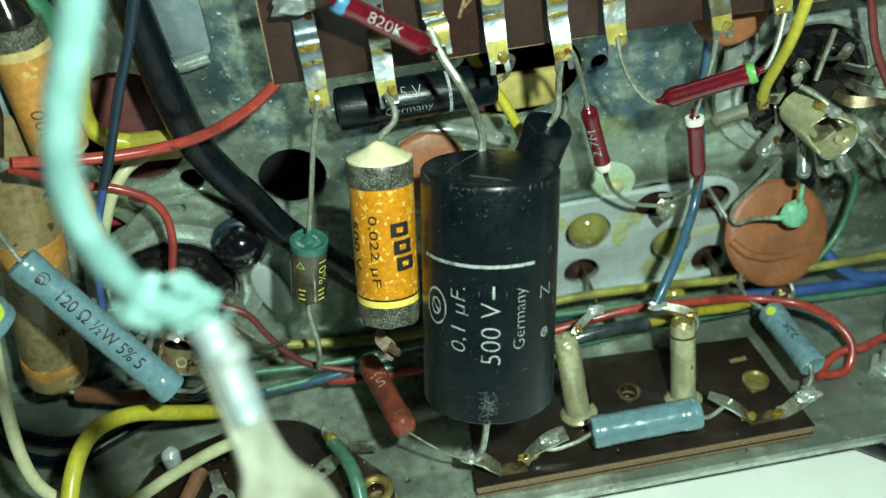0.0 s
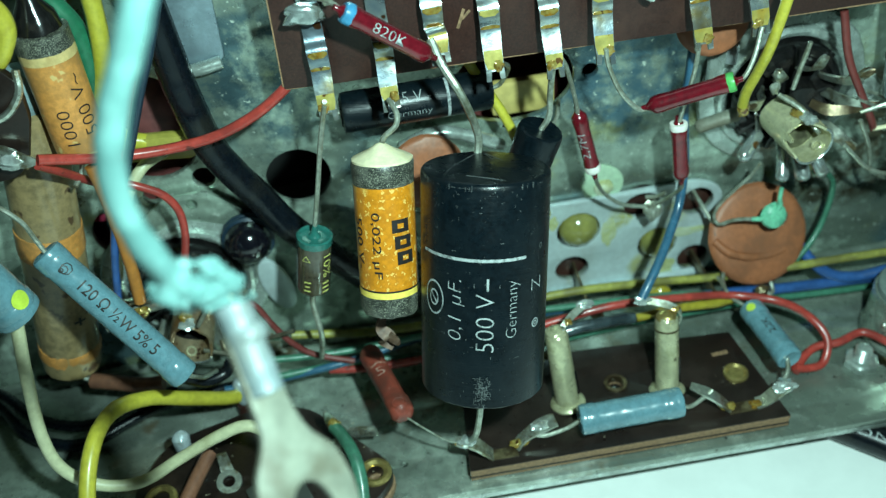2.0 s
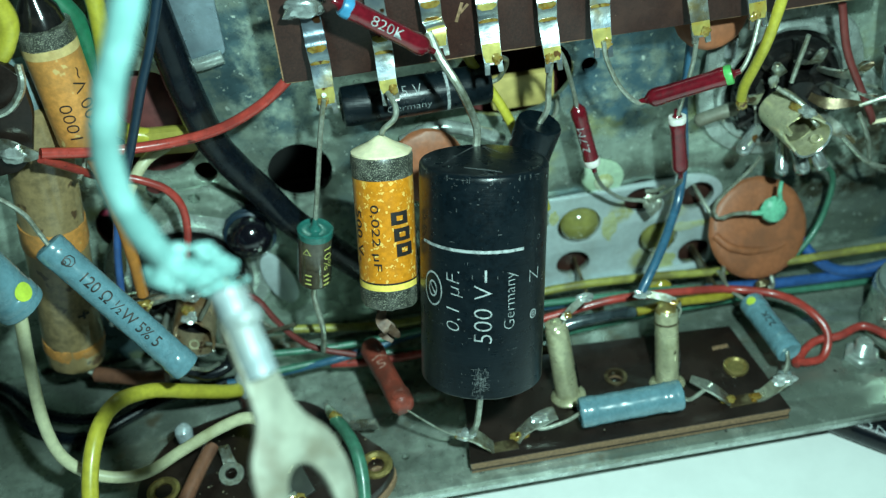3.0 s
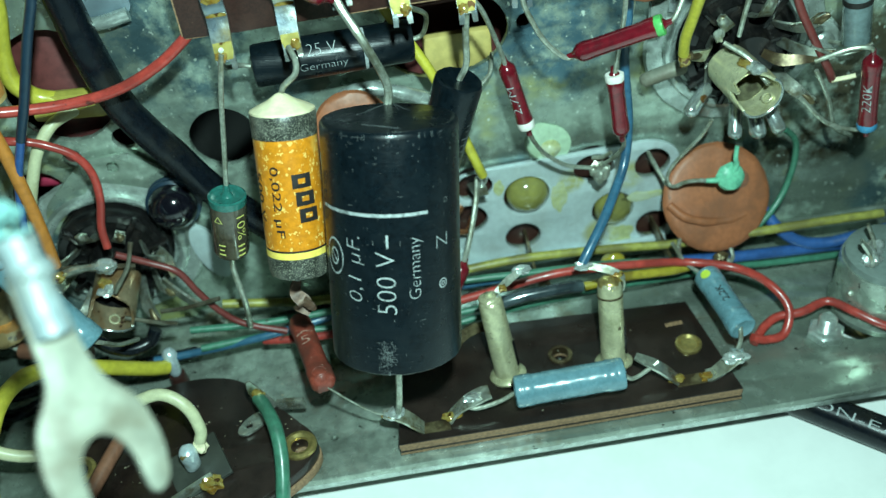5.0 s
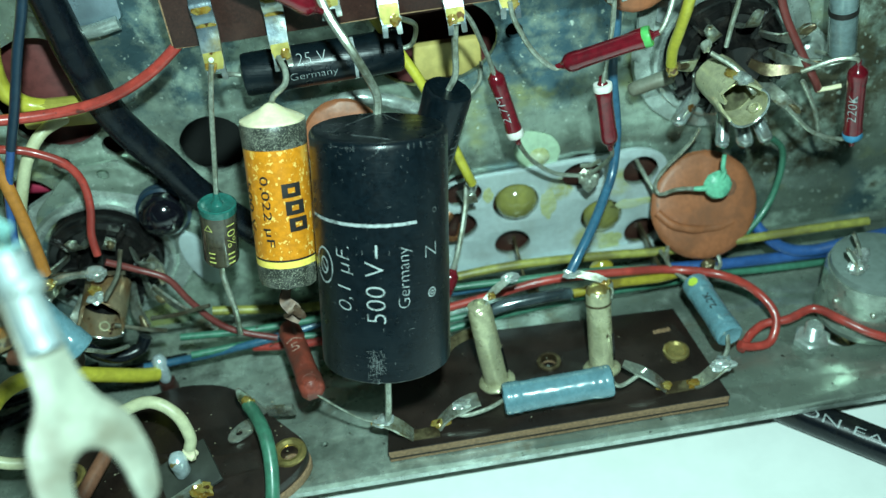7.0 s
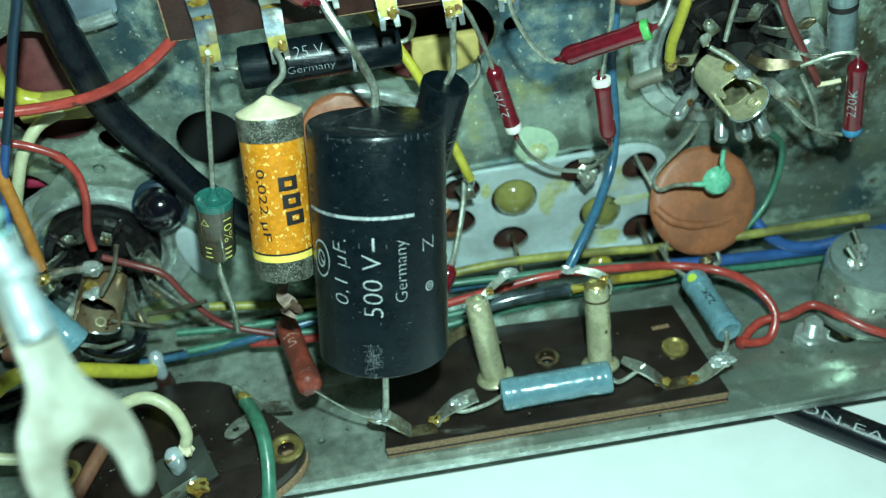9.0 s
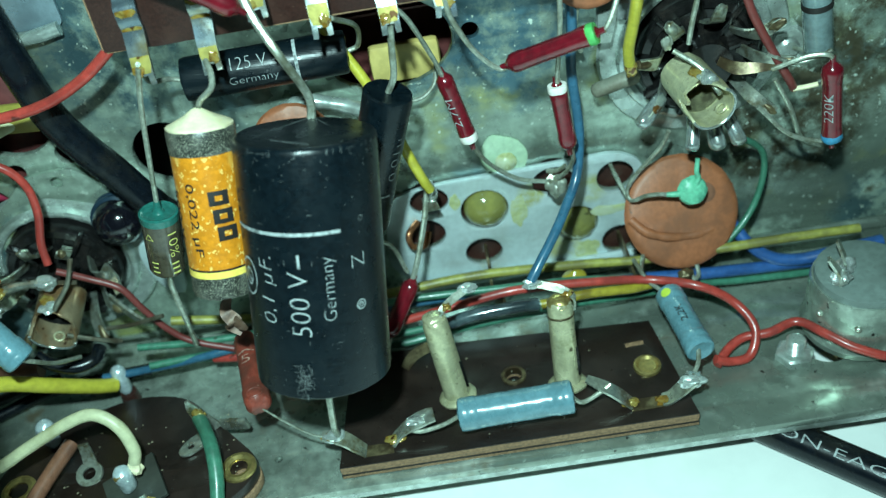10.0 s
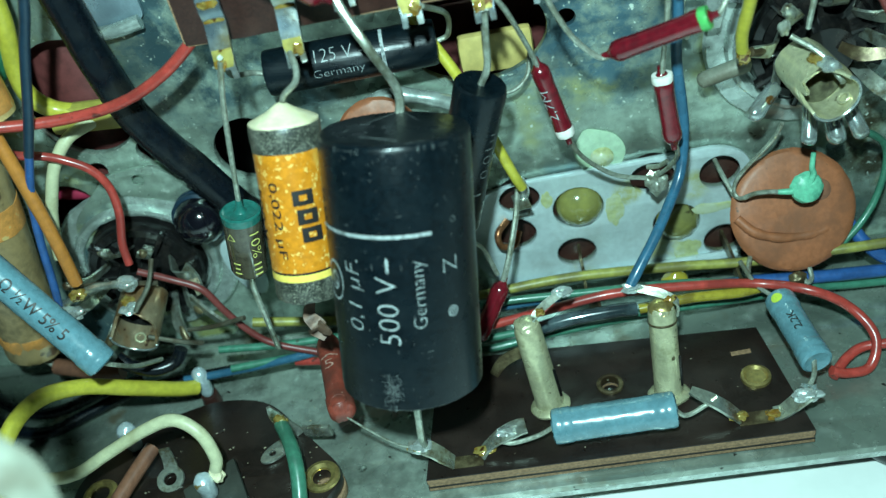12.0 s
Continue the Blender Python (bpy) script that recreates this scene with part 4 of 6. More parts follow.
part("lime_dot", wrap(ring_mark(1.5, 1.46, 18), (-57.0, 106.0, 44.0), (-61.5, 106.0, 57.0), 3.9, 3.6, 20), LIME_DAB, end_r, "lime paint dot")
resistor("brick-red resistor with scuffed lacquer leaning beside the large capacitor", (-1.2, 96.6, 16.6), (-5.9, 115.8, 13.8), 2.1, BRICK_RED,
         [[(-1.2, 96.8, 16.4), (2.2, 96.0, 12.8), (5.4, 95.6, 9.6), (8.2, 95.6, 7.8)], [(-5.9, 115.6, 13.8), (-6.2, 117.4, 13), (-6.4, 119, 9)]], None, "5", -6, "round", (1.5, 2.1), PINK_INK, style="plain", wire_r=0.17)
resistor("maroon lacquered resistor low behind the large capacitor", (19.2, 113.2, 11.6), (24.6, 118.0, 18.6), 1.4, MAROON,
         [[(24.5, 117.9, 18.4), (26.2, 119.8, 22), (28.4, 124, 27), (29.4, 127.5, 30.0)], [(19.4, 113.4, 11.8), (18.2, 113, 8), (18.0, 114, 5)]], wire_r=0.5)

# crumpled lug over the brick-red resistor
lug_c = part("crumpled_lug", ribbon([(-2.0, 104.0, 33.6), (-2.7, 103.0, 31.6), (-1.6, 101.9, 30.4), (-2.6, 102.8, 29.0), (-1.2, 102.2, 27.6)], (1, 0.5, 0.2), [1.2, 1.9, 2.4, 2.0, 1.2], 0.5), BURNT_LUG, base=(-2.4, 103, 30))
tagged(lug_c, "crumpled dull metal solder lug", "lug")
part("torn_flap", ribbon([(-1.6, 102.0, 30.6), (-0.6, 101.2, 30.0), (-0.2, 101.6, 28.8)], (0.3, 0.2, 1), [1.6, 1.4, 0.5], 0.4), BURNT_LUG, lug_c)


# ---- disc capacitors ----
def disc_capacitor(label, c, nrm, r, thick, leads, group="", material=None):
    c, nrm = Vector(c), Vector(nrm).normalized()
    a, b = c - nrm * thick / 2, c + nrm * thick / 2
    t = thing("disc_capacitor", tuple(c), label, "capacitor", group)
    part("disc", lathe([(0, 0), (0.0, r * 0.86), (thick * 0.15, r * 0.95), (thick * 0.5, r), (thick * 0.85, r * 0.95), (thick, r * 0.86), (thick + 0.12, r * 0.5), (thick + 0.15, 0)], a, b, 56, dent=0.12), material or CERAMIC, t)
    for pts in leads:
        lead(t, pts, 0.4)
    return t


dd = disc_capacitor("large orange-brown ceramic disc capacitor before the deck", (73.4, 126.8, 17.2), (0.06, -0.86, 0.5), 10.3, 2.0,
                    [[(74.6, 120.6, 9.6), (74.6, 119.2, 8.6), (73.6, 118.4, 8.4), (73.2, 119.6, 9.0)], [(66, 124, 12.0), (65.0, 121.6, 11.2), (64.4, 119.6, 11.6)]])
dn = Vector((0.06, -0.86, 0.5)).normalized()
dx = Vector((1, 0, 0))
dx = (dx - dn * dx.dot(dn)).normalized()
dz = dn.cross(dx) * -1 if dn.cross(dx).z < 0 else dn.cross(dx)


def on_disc(u, v, h=1.1):
    return tuple(Vector((73.4, 126.8, 17.2)) + dx * u + dz * v + dn * h)


part("moulded_lead", tube([on_disc(-9.4, 0.2, 0.7), on_disc(-7.0, -2.4, 1.25), on_disc(-3.4, -3.9, 1.2), on_disc(0.6, -4.4, 0.7), on_disc(3.8, -4.2, 0.4), on_disc(6.0, -3.4, 0.1)], 0.85, 12, 6, wobble=0.25), CERAMIC, dd, "lead moulded under the coating")
part("raised_spot", lathe([(0.8, 1.9), (1.2, 1.75), (1.35, 1.1), (1.4, 0)], on_disc(4.4, 2.8, 0), on_disc(4.4, 2.8, 3), 20), BROWN_PVC, dd, "brown raised spot")
disc_capacitor("orange-brown ceramic disc capacitor behind the large capacitor", (9.6, 128.0, 43.4), (0.05, -0.95, 0.3), 6.8, 2.0, [[(9, 128, 38), (9, 129, 33), (12, 131, 30)]])
d3 = disc_capacitor("orange ceramic disc capacitor with blue printing under the terminal strip", (59.0, 127.5, 66.0), (0, -0.9, 0.3), 6.6, 2.0, [[(57, 127, 60), (56.4, 127.5, 55), (57.5, 129, 51)]])
for k in range(3):
    part("bar_mark", block((4.6 - k, 0.12, 0.7), at(59.6 + 0.5 * k, 126.2 + 0.4 * k, 66.0 - 1.5 * k, -18, 12, 0), 0), BLU_PVC, d3, "unreadable blue print")
bead = thing("bead_capacitor", (74.8, 123.6, 22.9), "mint green lacquered bead capacitor with coated leads", "capacitor")
part("bead", lathe([(0, 0), (0.05, 1.2), (0.4, 2.2), (1.0, 2.55), (1.6, 2.25), (2.0, 1.3), (2.05, 0)], (74.4, 124.6, 23.5), (74.3, 122.8, 24.4), 28, dent=0.25), MINT, bead)
part("coated_lead", tube([(73.1, 123.6, 23.6), (71.5, 123.6, 23.8), (69.9, 123.8, 23.9)], (0.62, 0.42)), MINT, bead)
lead(bead, [(70.1, 123.8, 23.9), (68.2, 124.0, 24.1), (66.4, 124.4, 23.8), (65.0, 125.0, 22.8)], 0.4)
part("coated_lead", tube([(74.8, 123.6, 25.0), (75.3, 123.8, 26.4), (75.0, 123.8, 27.8), (75.3, 124.4, 30.0)], (0.55, 0.4)), MINT, bead)
lead(bead, [(65.0, 125.0, 22.8), (64.2, 125.8, 22.4), (63.8, 126.8, 23.6), (65.2, 127.5, 26), (69.5, 126.5, 32), (70.5, 125.0, 36)], 0.34)


# ---- terminal strip with its solder tabs ----
strip = thing("terminal_strip", (30, 121, 68), "long brown paper-board terminal strip with tinned solder tabs", "terminal strip")
part("board", sheet([(-11.2, 68.0), (-3, 67.7), (20, 68.1), (50, 67.8), (86, 68.2), (86, 101), (-10.6, 101)], [], 1.8, at(0, 121.4, 0, 90), 0.12), BAKELITE, strip)
part("board_edge", block((97.2, 1.4, 0.25), at(37.4, 121.4, 67.78), 0.0), BOARD_EDGE, strip, "tan cut edge")
part("board_edge", block((0.25, 1.4, 32), at(-11.15, 121.4, 84.2, 0, 1, 0), 0.0), BOARD_EDGE, strip, "tan cut edge")
part("bracket", ribbon([(84, 122.4, 88), (84, 129, 88), (84, 134.9, 88), (84, 134.9, 96)], (1, 0, 0), [6, 6, 6], 1.0), STRIP, strip)
part("bracket", ribbon([(10, 122.4, 96), (10, 129, 96), (10, 134.9, 96), (10, 134.9, 103)], (1, 0, 0), [6, 6, 6], 1.0), STRIP, strip)
random.seed(3)
for k, (tx, tip) in enumerate(((-5.4, 66.0), (4.2, 66.2), (11.9, 72.8), (20.2, 68.8), (29.2, 67.6), (37.2, 68.6), (45.2, 79.0), (52.2, 68.2), (61.0, 69.6))):
    wob = random.uniform(-0.2, 0.2)
    wd = random.uniform(2.85, 3.15)
    up = 7.4 if tip < 72 else 5.0
    line = [(tx - 0.4, 120.2, 94), (tx - 0.3, 119.9, 84), (tx - 0.1, 119.3, tip + up + 3.4), (tx, 117.9, tip + up + 1.6), (tx + 0.05, 117.6, tip + up), (tx + 0.1, 117.7, tip + up - 1.6), (tx + 0.2 + wob, 116.3, tip + 2.6), (tx + 0.3 + wob, 115.2, tip)]

    def face(lo, hi, lift, m=line):
        """A stretch of the tab's line, from hi down to lo above its tip, lifted off its face."""
        run = [q for q in spline(m, 8) if lo <= q.z - tip <= hi]
        return [tuple(q + Vector((0, -0.25 - lift, 0.05))) for q in run]

    tab = part("solder_tab", ribbon(line, (1, 0, 0.04), [wd, wd, wd, wd * 1.04, wd, wd, wd * 0.95, wd * 0.9], 0.5), TAB, strip)
    for sx in (-1, 1):
        px = tx + 0.3 + wob + sx * (wd * 0.45 - 0.4)
        part("tab_prong", ribbon([(px, 115.3, tip + 0.4), (px + 0.05 * sx, 115.0, tip - 0.5), (px + 0.1 * sx, 114.8, tip - random.uniform(0.7, 1.5))], (1, 0, 0), [0.8, 0.8, 0.7], 0.5), TAB, tab)
    part("flux_tip", ribbon(face(0.2, random.uniform(2.2, 3.4), 0.03), (1, 0, 0.04), [wd * 0.9, wd * 0.92, wd * 0.7], 0.06), PALE_FLUX, tab, "pale yellow flux film on the tip")
    part("flux_band", ribbon(face(up - 1.9, up - 0.9, 0.04), (1, 0, 0.1), [wd * 0.5, wd * 0.98, wd * 0.9], 0.06), FLUX, tab, "burnt amber flux band")
    part("flux_stain", ribbon(face(up + 0.2, up + 1.5, 0.02), (1, 0, -0.1), [wd * 0.9, wd * 0.96, wd * 0.5], 0.06), PALE_FLUX if k % 2 else FLUX, tab, "scorched flux")
    part("flux_drop", blob((tx + 0.3 + wob + (0.6 if k % 2 else -0.6), 115.0, tip + 0.9), (0.7, 0.3, 0.8), k + 20, 0.7), FLUX, tab, "amber flux residue")
part("bent_tang", block((1.2, 0.5, 2.6), at(-2.8, 117.4, 83.0, 20, 0, 10), 0.1), TIN, strip, "bent tang")
part("solder_blob", blob((-6.2, 117.2, 81.2), (3.0, 1.4, 1.7), 51, 0.5), PALE_SOLDER, strip, "ragged solder")
part("solder_blob", blob((45.2, 117.0, 78.5), (2.6, 1.3, 2.4), 52, 0.8), SOLDER, strip, "ragged solder")
part("scar", block((0.5, 0.2, 3.2), at(16.4, 120.35, 75.5, 0, 20, 0), 0.05), BOARD_EDGE, strip, "chipped tan scar")
part("scar", block((0.4, 0.2, 1.8), at(17.2, 120.35, 76.0, 0, 45, 0), 0.05), BOARD_EDGE, strip, "chipped tan scar")


# ---- valve sockets ----
def sausage(a, b, r):
    L = (Vector(b) - Vector(a)).length
    return lathe([(0, 0), (r * 0.15, r * 0.55), (r * 0.5, r * 0.85), (r * 1.1, r * 0.97), (L * 0.5, r), (L - r * 0.9, r * 1.02), (L - r * 0.45, r * 0.86), (L - r * 0.12, r * 0.5), (L, 0)], a, b, 18, dent=0.22)


def valve_socket(label, c, tip, angles, lug_len, seed, plating, fat, r, foot, group="valve sockets"):
    """A nine-pin socket seen from its solder side; angles: of its lugs, from x towards z; its centre tube runs from foot to tip."""
    cx, cz = c
    hub = max(foot[1], 126.0)
    t = thing("valve_socket", (cx, 135, cz), label, "valve socket", group)
    front = (cx, 100, cz)
    part("flange", lathe([(0, 9), (0, 15.4), (0.5, 16.0), (1.0, 15.6), (1.3, 13.0), (2.4, 12.6), (2.6, 12.0), (2.2, 11.2), (0, 11)], (cx, 134.7, cz), front, 56, dent=0.2, closed=True), FLANGE, t, "grey metal flange ring")
    part("body", lathe([(-3, 0), (-3, 8.2), (0, 8.3), (0.2, 10.4), (3.0, 10.2), (3.8, 9.6), (4.0, 8.4), (3.2, 7.8), (3.2, 5.0), (5.2, 4.4), (134.6 - hub, 4.2), (134.6 - hub, 0)], (cx, 134.2, cz), front, 48), BLACK_GLOSS, t, "black moulded body")
    for k in range(9):
        g = radians(40 * k + 12)
        part("rib", block((6.0, 1.6, 0.9), at(cx + 7.6 * math.cos(g), 130.2, cz + 7.6 * math.sin(g), 0, -math.degrees(g), 0), 0.2), BLACK_GLOSS, t)
    base = Vector(foot)
    L = (Vector(tip) - base).length
    o, w, nrm, s = frame_of(base, tip)
    cyl = lathe([(0, r - 0.35), (0, r), (L * 0.3, r * 1.01), (L * 0.6, r * 1.02)] + [(L - d, r * 1.03) for d in (4.4, 3.8, 3.2, 2.6, 2.0, 1.4, 0.8)] + [(L, r * 1.02), (L, r - 0.35)] + [(L - d, r - 0.35) for d in (0.8, 1.4, 2.0, 2.6, 3.2, 3.8, 4.4)] + [(1.5, r - 0.35)], base, tip, 72, dent=0.14, closed=True)
    lo_g, hi_g, deep = (-62, 72, 3.5) if fat else (-78, 82, 3.9)
    for v in cyl.verts:
        q = v.co - o
        h, g = q.dot(w), math.degrees(math.atan2(q.dot(s), q.dot(nrm)))
        cut = deep * max(0.0, min(1.0, (g - lo_g) / 30, (hi_g - g) / 14)) * (1 - 0.004 * abs(g - 30)) * (0.5 if fat and 30 < g < 43 else 1.0) + 0.25 * noise.noise(q * 0.9)
        if lo_g < g < hi_g and h > L - cut:
            v.co -= w * (h - L + cut)
    sp = part("centre_spigot", cyl, plating, t, "dull pale-gold centre tube with a torn mouth")
    # Lining, and one black floor, put the shade inside the tube into colour.
    part("spigot_floor", lathe([(1.2, 0), (1.2, r - 0.5), (1.6, r - 0.5), (1.6, 0)], base, tip, 24), BRASS if fat else BLACK_GLOSS, sp)
    part("inner_wall", lathe([(1.7, r - 0.40), (L - 4.2, r - 0.40), (L - 4.2, r - 0.5), (1.7, r - 0.5)], base, tip, 40, closed=True), INNER if fat else BLACK_GLOSS, sp, "inner wall in a dark colour for the tube's shade")
    part("bright_rim", tube([tuple(o + w * (L + 0.02) + (nrm * math.cos(radians(q)) + s * math.sin(radians(q))) * (r * 1.02 - 0.15)) for q in (range(76, 298, 8) if fat else range(84, 284, 8))], 0.24, 8, 2), PALE_SOLDER, sp, "bright cut rim")
    loop = [o + w * (L - 1.9 + 0.8 * math.cos(k)) + s * (0.8 * math.sin(k) - 0.6) - nrm * (r - 0.75) for k in (0.7 * q for q in range(10))]
    part("inner_loop", tube([tuple(q) for q in loop], 0.2, 8, 3), POST, sp, "eyelet inside the tube")
    part("solder_blob", blob(tuple(o + w * (L - 3.4) + Vector((0.3, -0.4, r))), (1.4, 1.6, 0.7), seed, 0.5), SOLDER, sp, "solder")
    part("flux_drop", blob(tuple(o + w * (L - 5.0) + Vector((-0.6, -0.2, r * 0.98))), (1.1, 1.5, 0.5), seed + 3, 0.5), FLUX, sp, "amber flux residue")
    random.seed(seed)
    for g in angles:
        g = radians(g)
        e = Vector((math.cos(g), 0, math.sin(g)))
        f = random.uniform(0.85, 1.1) * lug_len
        c0 = Vector((cx, 0, cz))
        lug = part("solder_lug", ribbon([tuple(c0 + e * 6.2 + Vector((0, 130.6, 0))), tuple(c0 + e * 7.6 + Vector((0, 127.0, 0))), tuple(c0 + e * (8.4 + 0.2 * f) + Vector((0, 124.4, 0))), tuple(c0 + e * (8.6 + f) + Vector((0, 122.8, 0)))], e.cross(Vector((0, 1, 0))), [1.9, 2.0, 2.3, 1.6], 0.4), TIN, t)
        if fat and 190 < math.degrees(g) < 312:
            part("solder_coat", sausage(tuple(c0 + e * (7.4 + 0.1 * f) + Vector((0, 126.0, 0))), tuple(c0 + e * (8.8 + 1.1 * f) + Vector((0, 121.6, 0))), random.uniform(1.15, 1.4)), PALE_SOLDER, lug, "solder coat")
        else:
            part("solder_coat", drop(tuple(c0 + e * (8.0 + 0.4 * f) + Vector((0, 124.6, 0))), tuple(c0 + e * (8.8 + f) + Vector((0, 122.6, 0))), random.uniform(0.5, 0.85)), random.choice((TIN, DIRTY, DIRTY)), lug, "dull solder coat")
    return t


valve_socket("black valve socket with pale-gold centre tube and soldered lugs", (76.8, 45.8), (74.9, 116.0, 44.9), (4, 38, 86, 124, 158, 206, 255, 275, 291, 322), 4.1, 5, POST, True, 3.6, (72.9, 126.6, 45.6))
valve_socket("black valve socket under a slanting resistor, with burnt solder lugs", (-38.0, 22.8), (-37.1, 115.0, 20.9), (20, 62, 95, 150, 180, 225, 262, 300, 338), 3.2, 9, OLD_SPIGOT, False, 3.8, (-35.6, 123.4, 24.6))

# grey lug wires bridging the sockets
for pts, lab in (([(70.5, 123, 51.8), (74.0, 121, 49.5), (75.8, 118.6, 47.0), (76.2, 117.4, 46.4)], "tinned wire bridging a lug and the centre tube"),
                 ([(73.8, 121.5, 62.0), (73.0, 121.8, 57.0), (72.6, 122.2, 53.0)], "tinned wire rising from a socket lug"),
                 ([(-30.4, 120.6, 33.2), (-31.6, 118.0, 30.0), (-33.6, 115.6, 28.0), (-34.2, 115.2, 27.2)], "tinned wire bridging a lug and the centre tube"),
                 ([(-45.8, 121.2, 29.4), (-41.0, 120.0, 30.2), (-36.5, 119.5, 30.0), (-31, 120, 28.5)], "tinned wire along the socket lugs"),
                 ([(-29.8, 119.6, 17.6), (-24.5, 118.4, 18.6), (-18.5, 117.4, 20.4)], "tinned wire joining a socket lug to the wiring"),
                 ([(-34.8, 115.8, 20.8), (-29.8, 116.0, 18.4), (-27.4, 117.6, 16.0)], "stiff bent wire below the socket"),
                 ([(86.0, 121.5, 44.8), (89.2, 122, 38.5), (92.4, 124, 31.0), (97, 126, 27)], "thin dark wire beside the socket"),
                 ([(50.4, 128.6, 29.4), (52.2, 127.8, 29.8), (53.4, 126.8, 31.2)], "tinned joint between two leads")):
    tagged(part("bare_wire", tube(pts, 0.42, 8, 6, wobble=0.15), LEAD if pts[0][0] > 0 else OLD_LEAD, base=pts[0]), lab, "wire")
tagged(part("solder_joint", blob((51.6, 128.0, 26.4), (1.3, 1.0, 2.2), 61, 0.9), LEAD, base=(51.6, 128.4, 28.6)), "lumpy solder joint of three leads", "solder joint")
tagged(part("solder_joint", blob((30.2, 127.6, 29.6), (1.0, 1.0, 2.2), 62, 0.5), SOLDER, base=(30.2, 127.6, 29.6)), "solder joint on a lug of the pale plate", "solder joint")
tagged(part("solder_lug", ribbon([(29.0, 134, 24.0), (29.6, 130, 25.0), (30.0, 127.4, 26.0), (30.2, 126.6, 28.4)], (1, 0, 0.1), [2.2, 2.2, 2.4, 1.2], 0.4), TIN, base=(29, 134, 24)), "tinned lug standing out of the plate", "lug")
tagged(part("copper_lug", tube([(26.4, 134, 18.8), (24.6, 131.5, 18.2), (24.8, 131, 15.8), (27.0, 131.8, 14.8), (28.2, 133.4, 16.6)], 0.6), COPPER, base=(26, 133, 17)), "bright copper wire loop in an opening", "lug")
for lx, lz, gx in ((38.2, 9.2, 0.0), (63.6, 7.4, 0.4)):
    tagged(part("solder_lug", ribbon([(lx, 135, lz), (lx + gx, 128, lz - 0.4), (lx + gx, 122, lz - 0.6), (lx + 1.6, 118.6, lz + 1.0)], (0, 0.2, 1), [2.0, 2.2, 2.4, 2.0], 0.5), DIRTY, base=(lx, 135, lz)), "flat tinned lug standing out of the plate", "lug")
tagged(part("bare_wire", tube([(62.6, 135, 24.0), (63.4, 131, 22.4), (64.6, 127.6, 20.4)], 0.4, 8, 5, wobble=0.2), LEAD, base=(62, 135, 24)), "short dull wire out of the plate", "wire")

# ---- dark board with posts ----
lower = thing("tag_board", (38, 104, 0), "dark brown two-layer tag board screwed on the chassis side", "board")
outl = [(8.8, 93.2), (67.4, 93.2), (64.6, 115.2), (27, 117.4), (11, 117.6)]
part("lower_sheet", sheet(outl, [circle(39.2, 107.2, 1.5, 18)], 1.2, at(0, 0, 0.65), 0.1), DARK_BOARD, lower)
part("layer_line", sheet([(x + (38 - x) * 0.002, y - 0.06) for x, y in outl], [circle(39.2, 107.2, 1.5, 18)], 0.5, at(0, 0, 1.48)), BOARD_EDGE, lower, "tan layer between the sheets")
part("upper_sheet", sheet(outl, [circle(39.2, 107.2, 1.6, 18), [(59.2, 109.6), (62.6, 109.8), (62.6, 111.0), (59.2, 110.8)]], 1.3, at(0, 0, 2.36), 0.1), DARK_BOARD, lower)
part("layer_line", sheet([(x, y - 0.16) for x, y in ((8.8, 93.2), (67.4, 93.2), (67.2, 94.0), (8.8, 94.0))], [], 0.9, at(0, 0, 2.35)), BOARD_EDGE, lower, "tan cut edge")
part("layer_line", sheet([(x, y - 0.16) for x, y in ((8.8, 93.2), (67.4, 93.2), (67.2, 94.0), (8.8, 94.0))], [], 0.5, at(0, 0, 0.55)), BOARD_EDGE, lower, "tan cut edge")
part("slot_fill", block((3.4, 1.2, 0.5), at(60.9, 110.3, 2.6), 0.05), BOARD_EDGE, lower, "tan cut slot")
part("eyelet", lathe([(0, 2.35), (0.5, 2.3), (0.65, 1.9), (0.2, 1.5), (0.1, 0)], (61.8, 104.6, 3.0), (61.8, 104.6, 9), 28), BRASS, lower, "brass eyelet")
part("eyelet", lathe([(0, 1.5), (0, 2.2), (0.35, 2.15), (0.5, 1.8), (0.4, 1.5), (-1.0, 1.45)], (39.2, 107.2, 3.0), (39.2, 107.2, 9), 24), DIRTY, lower, "worn brass eyelet")
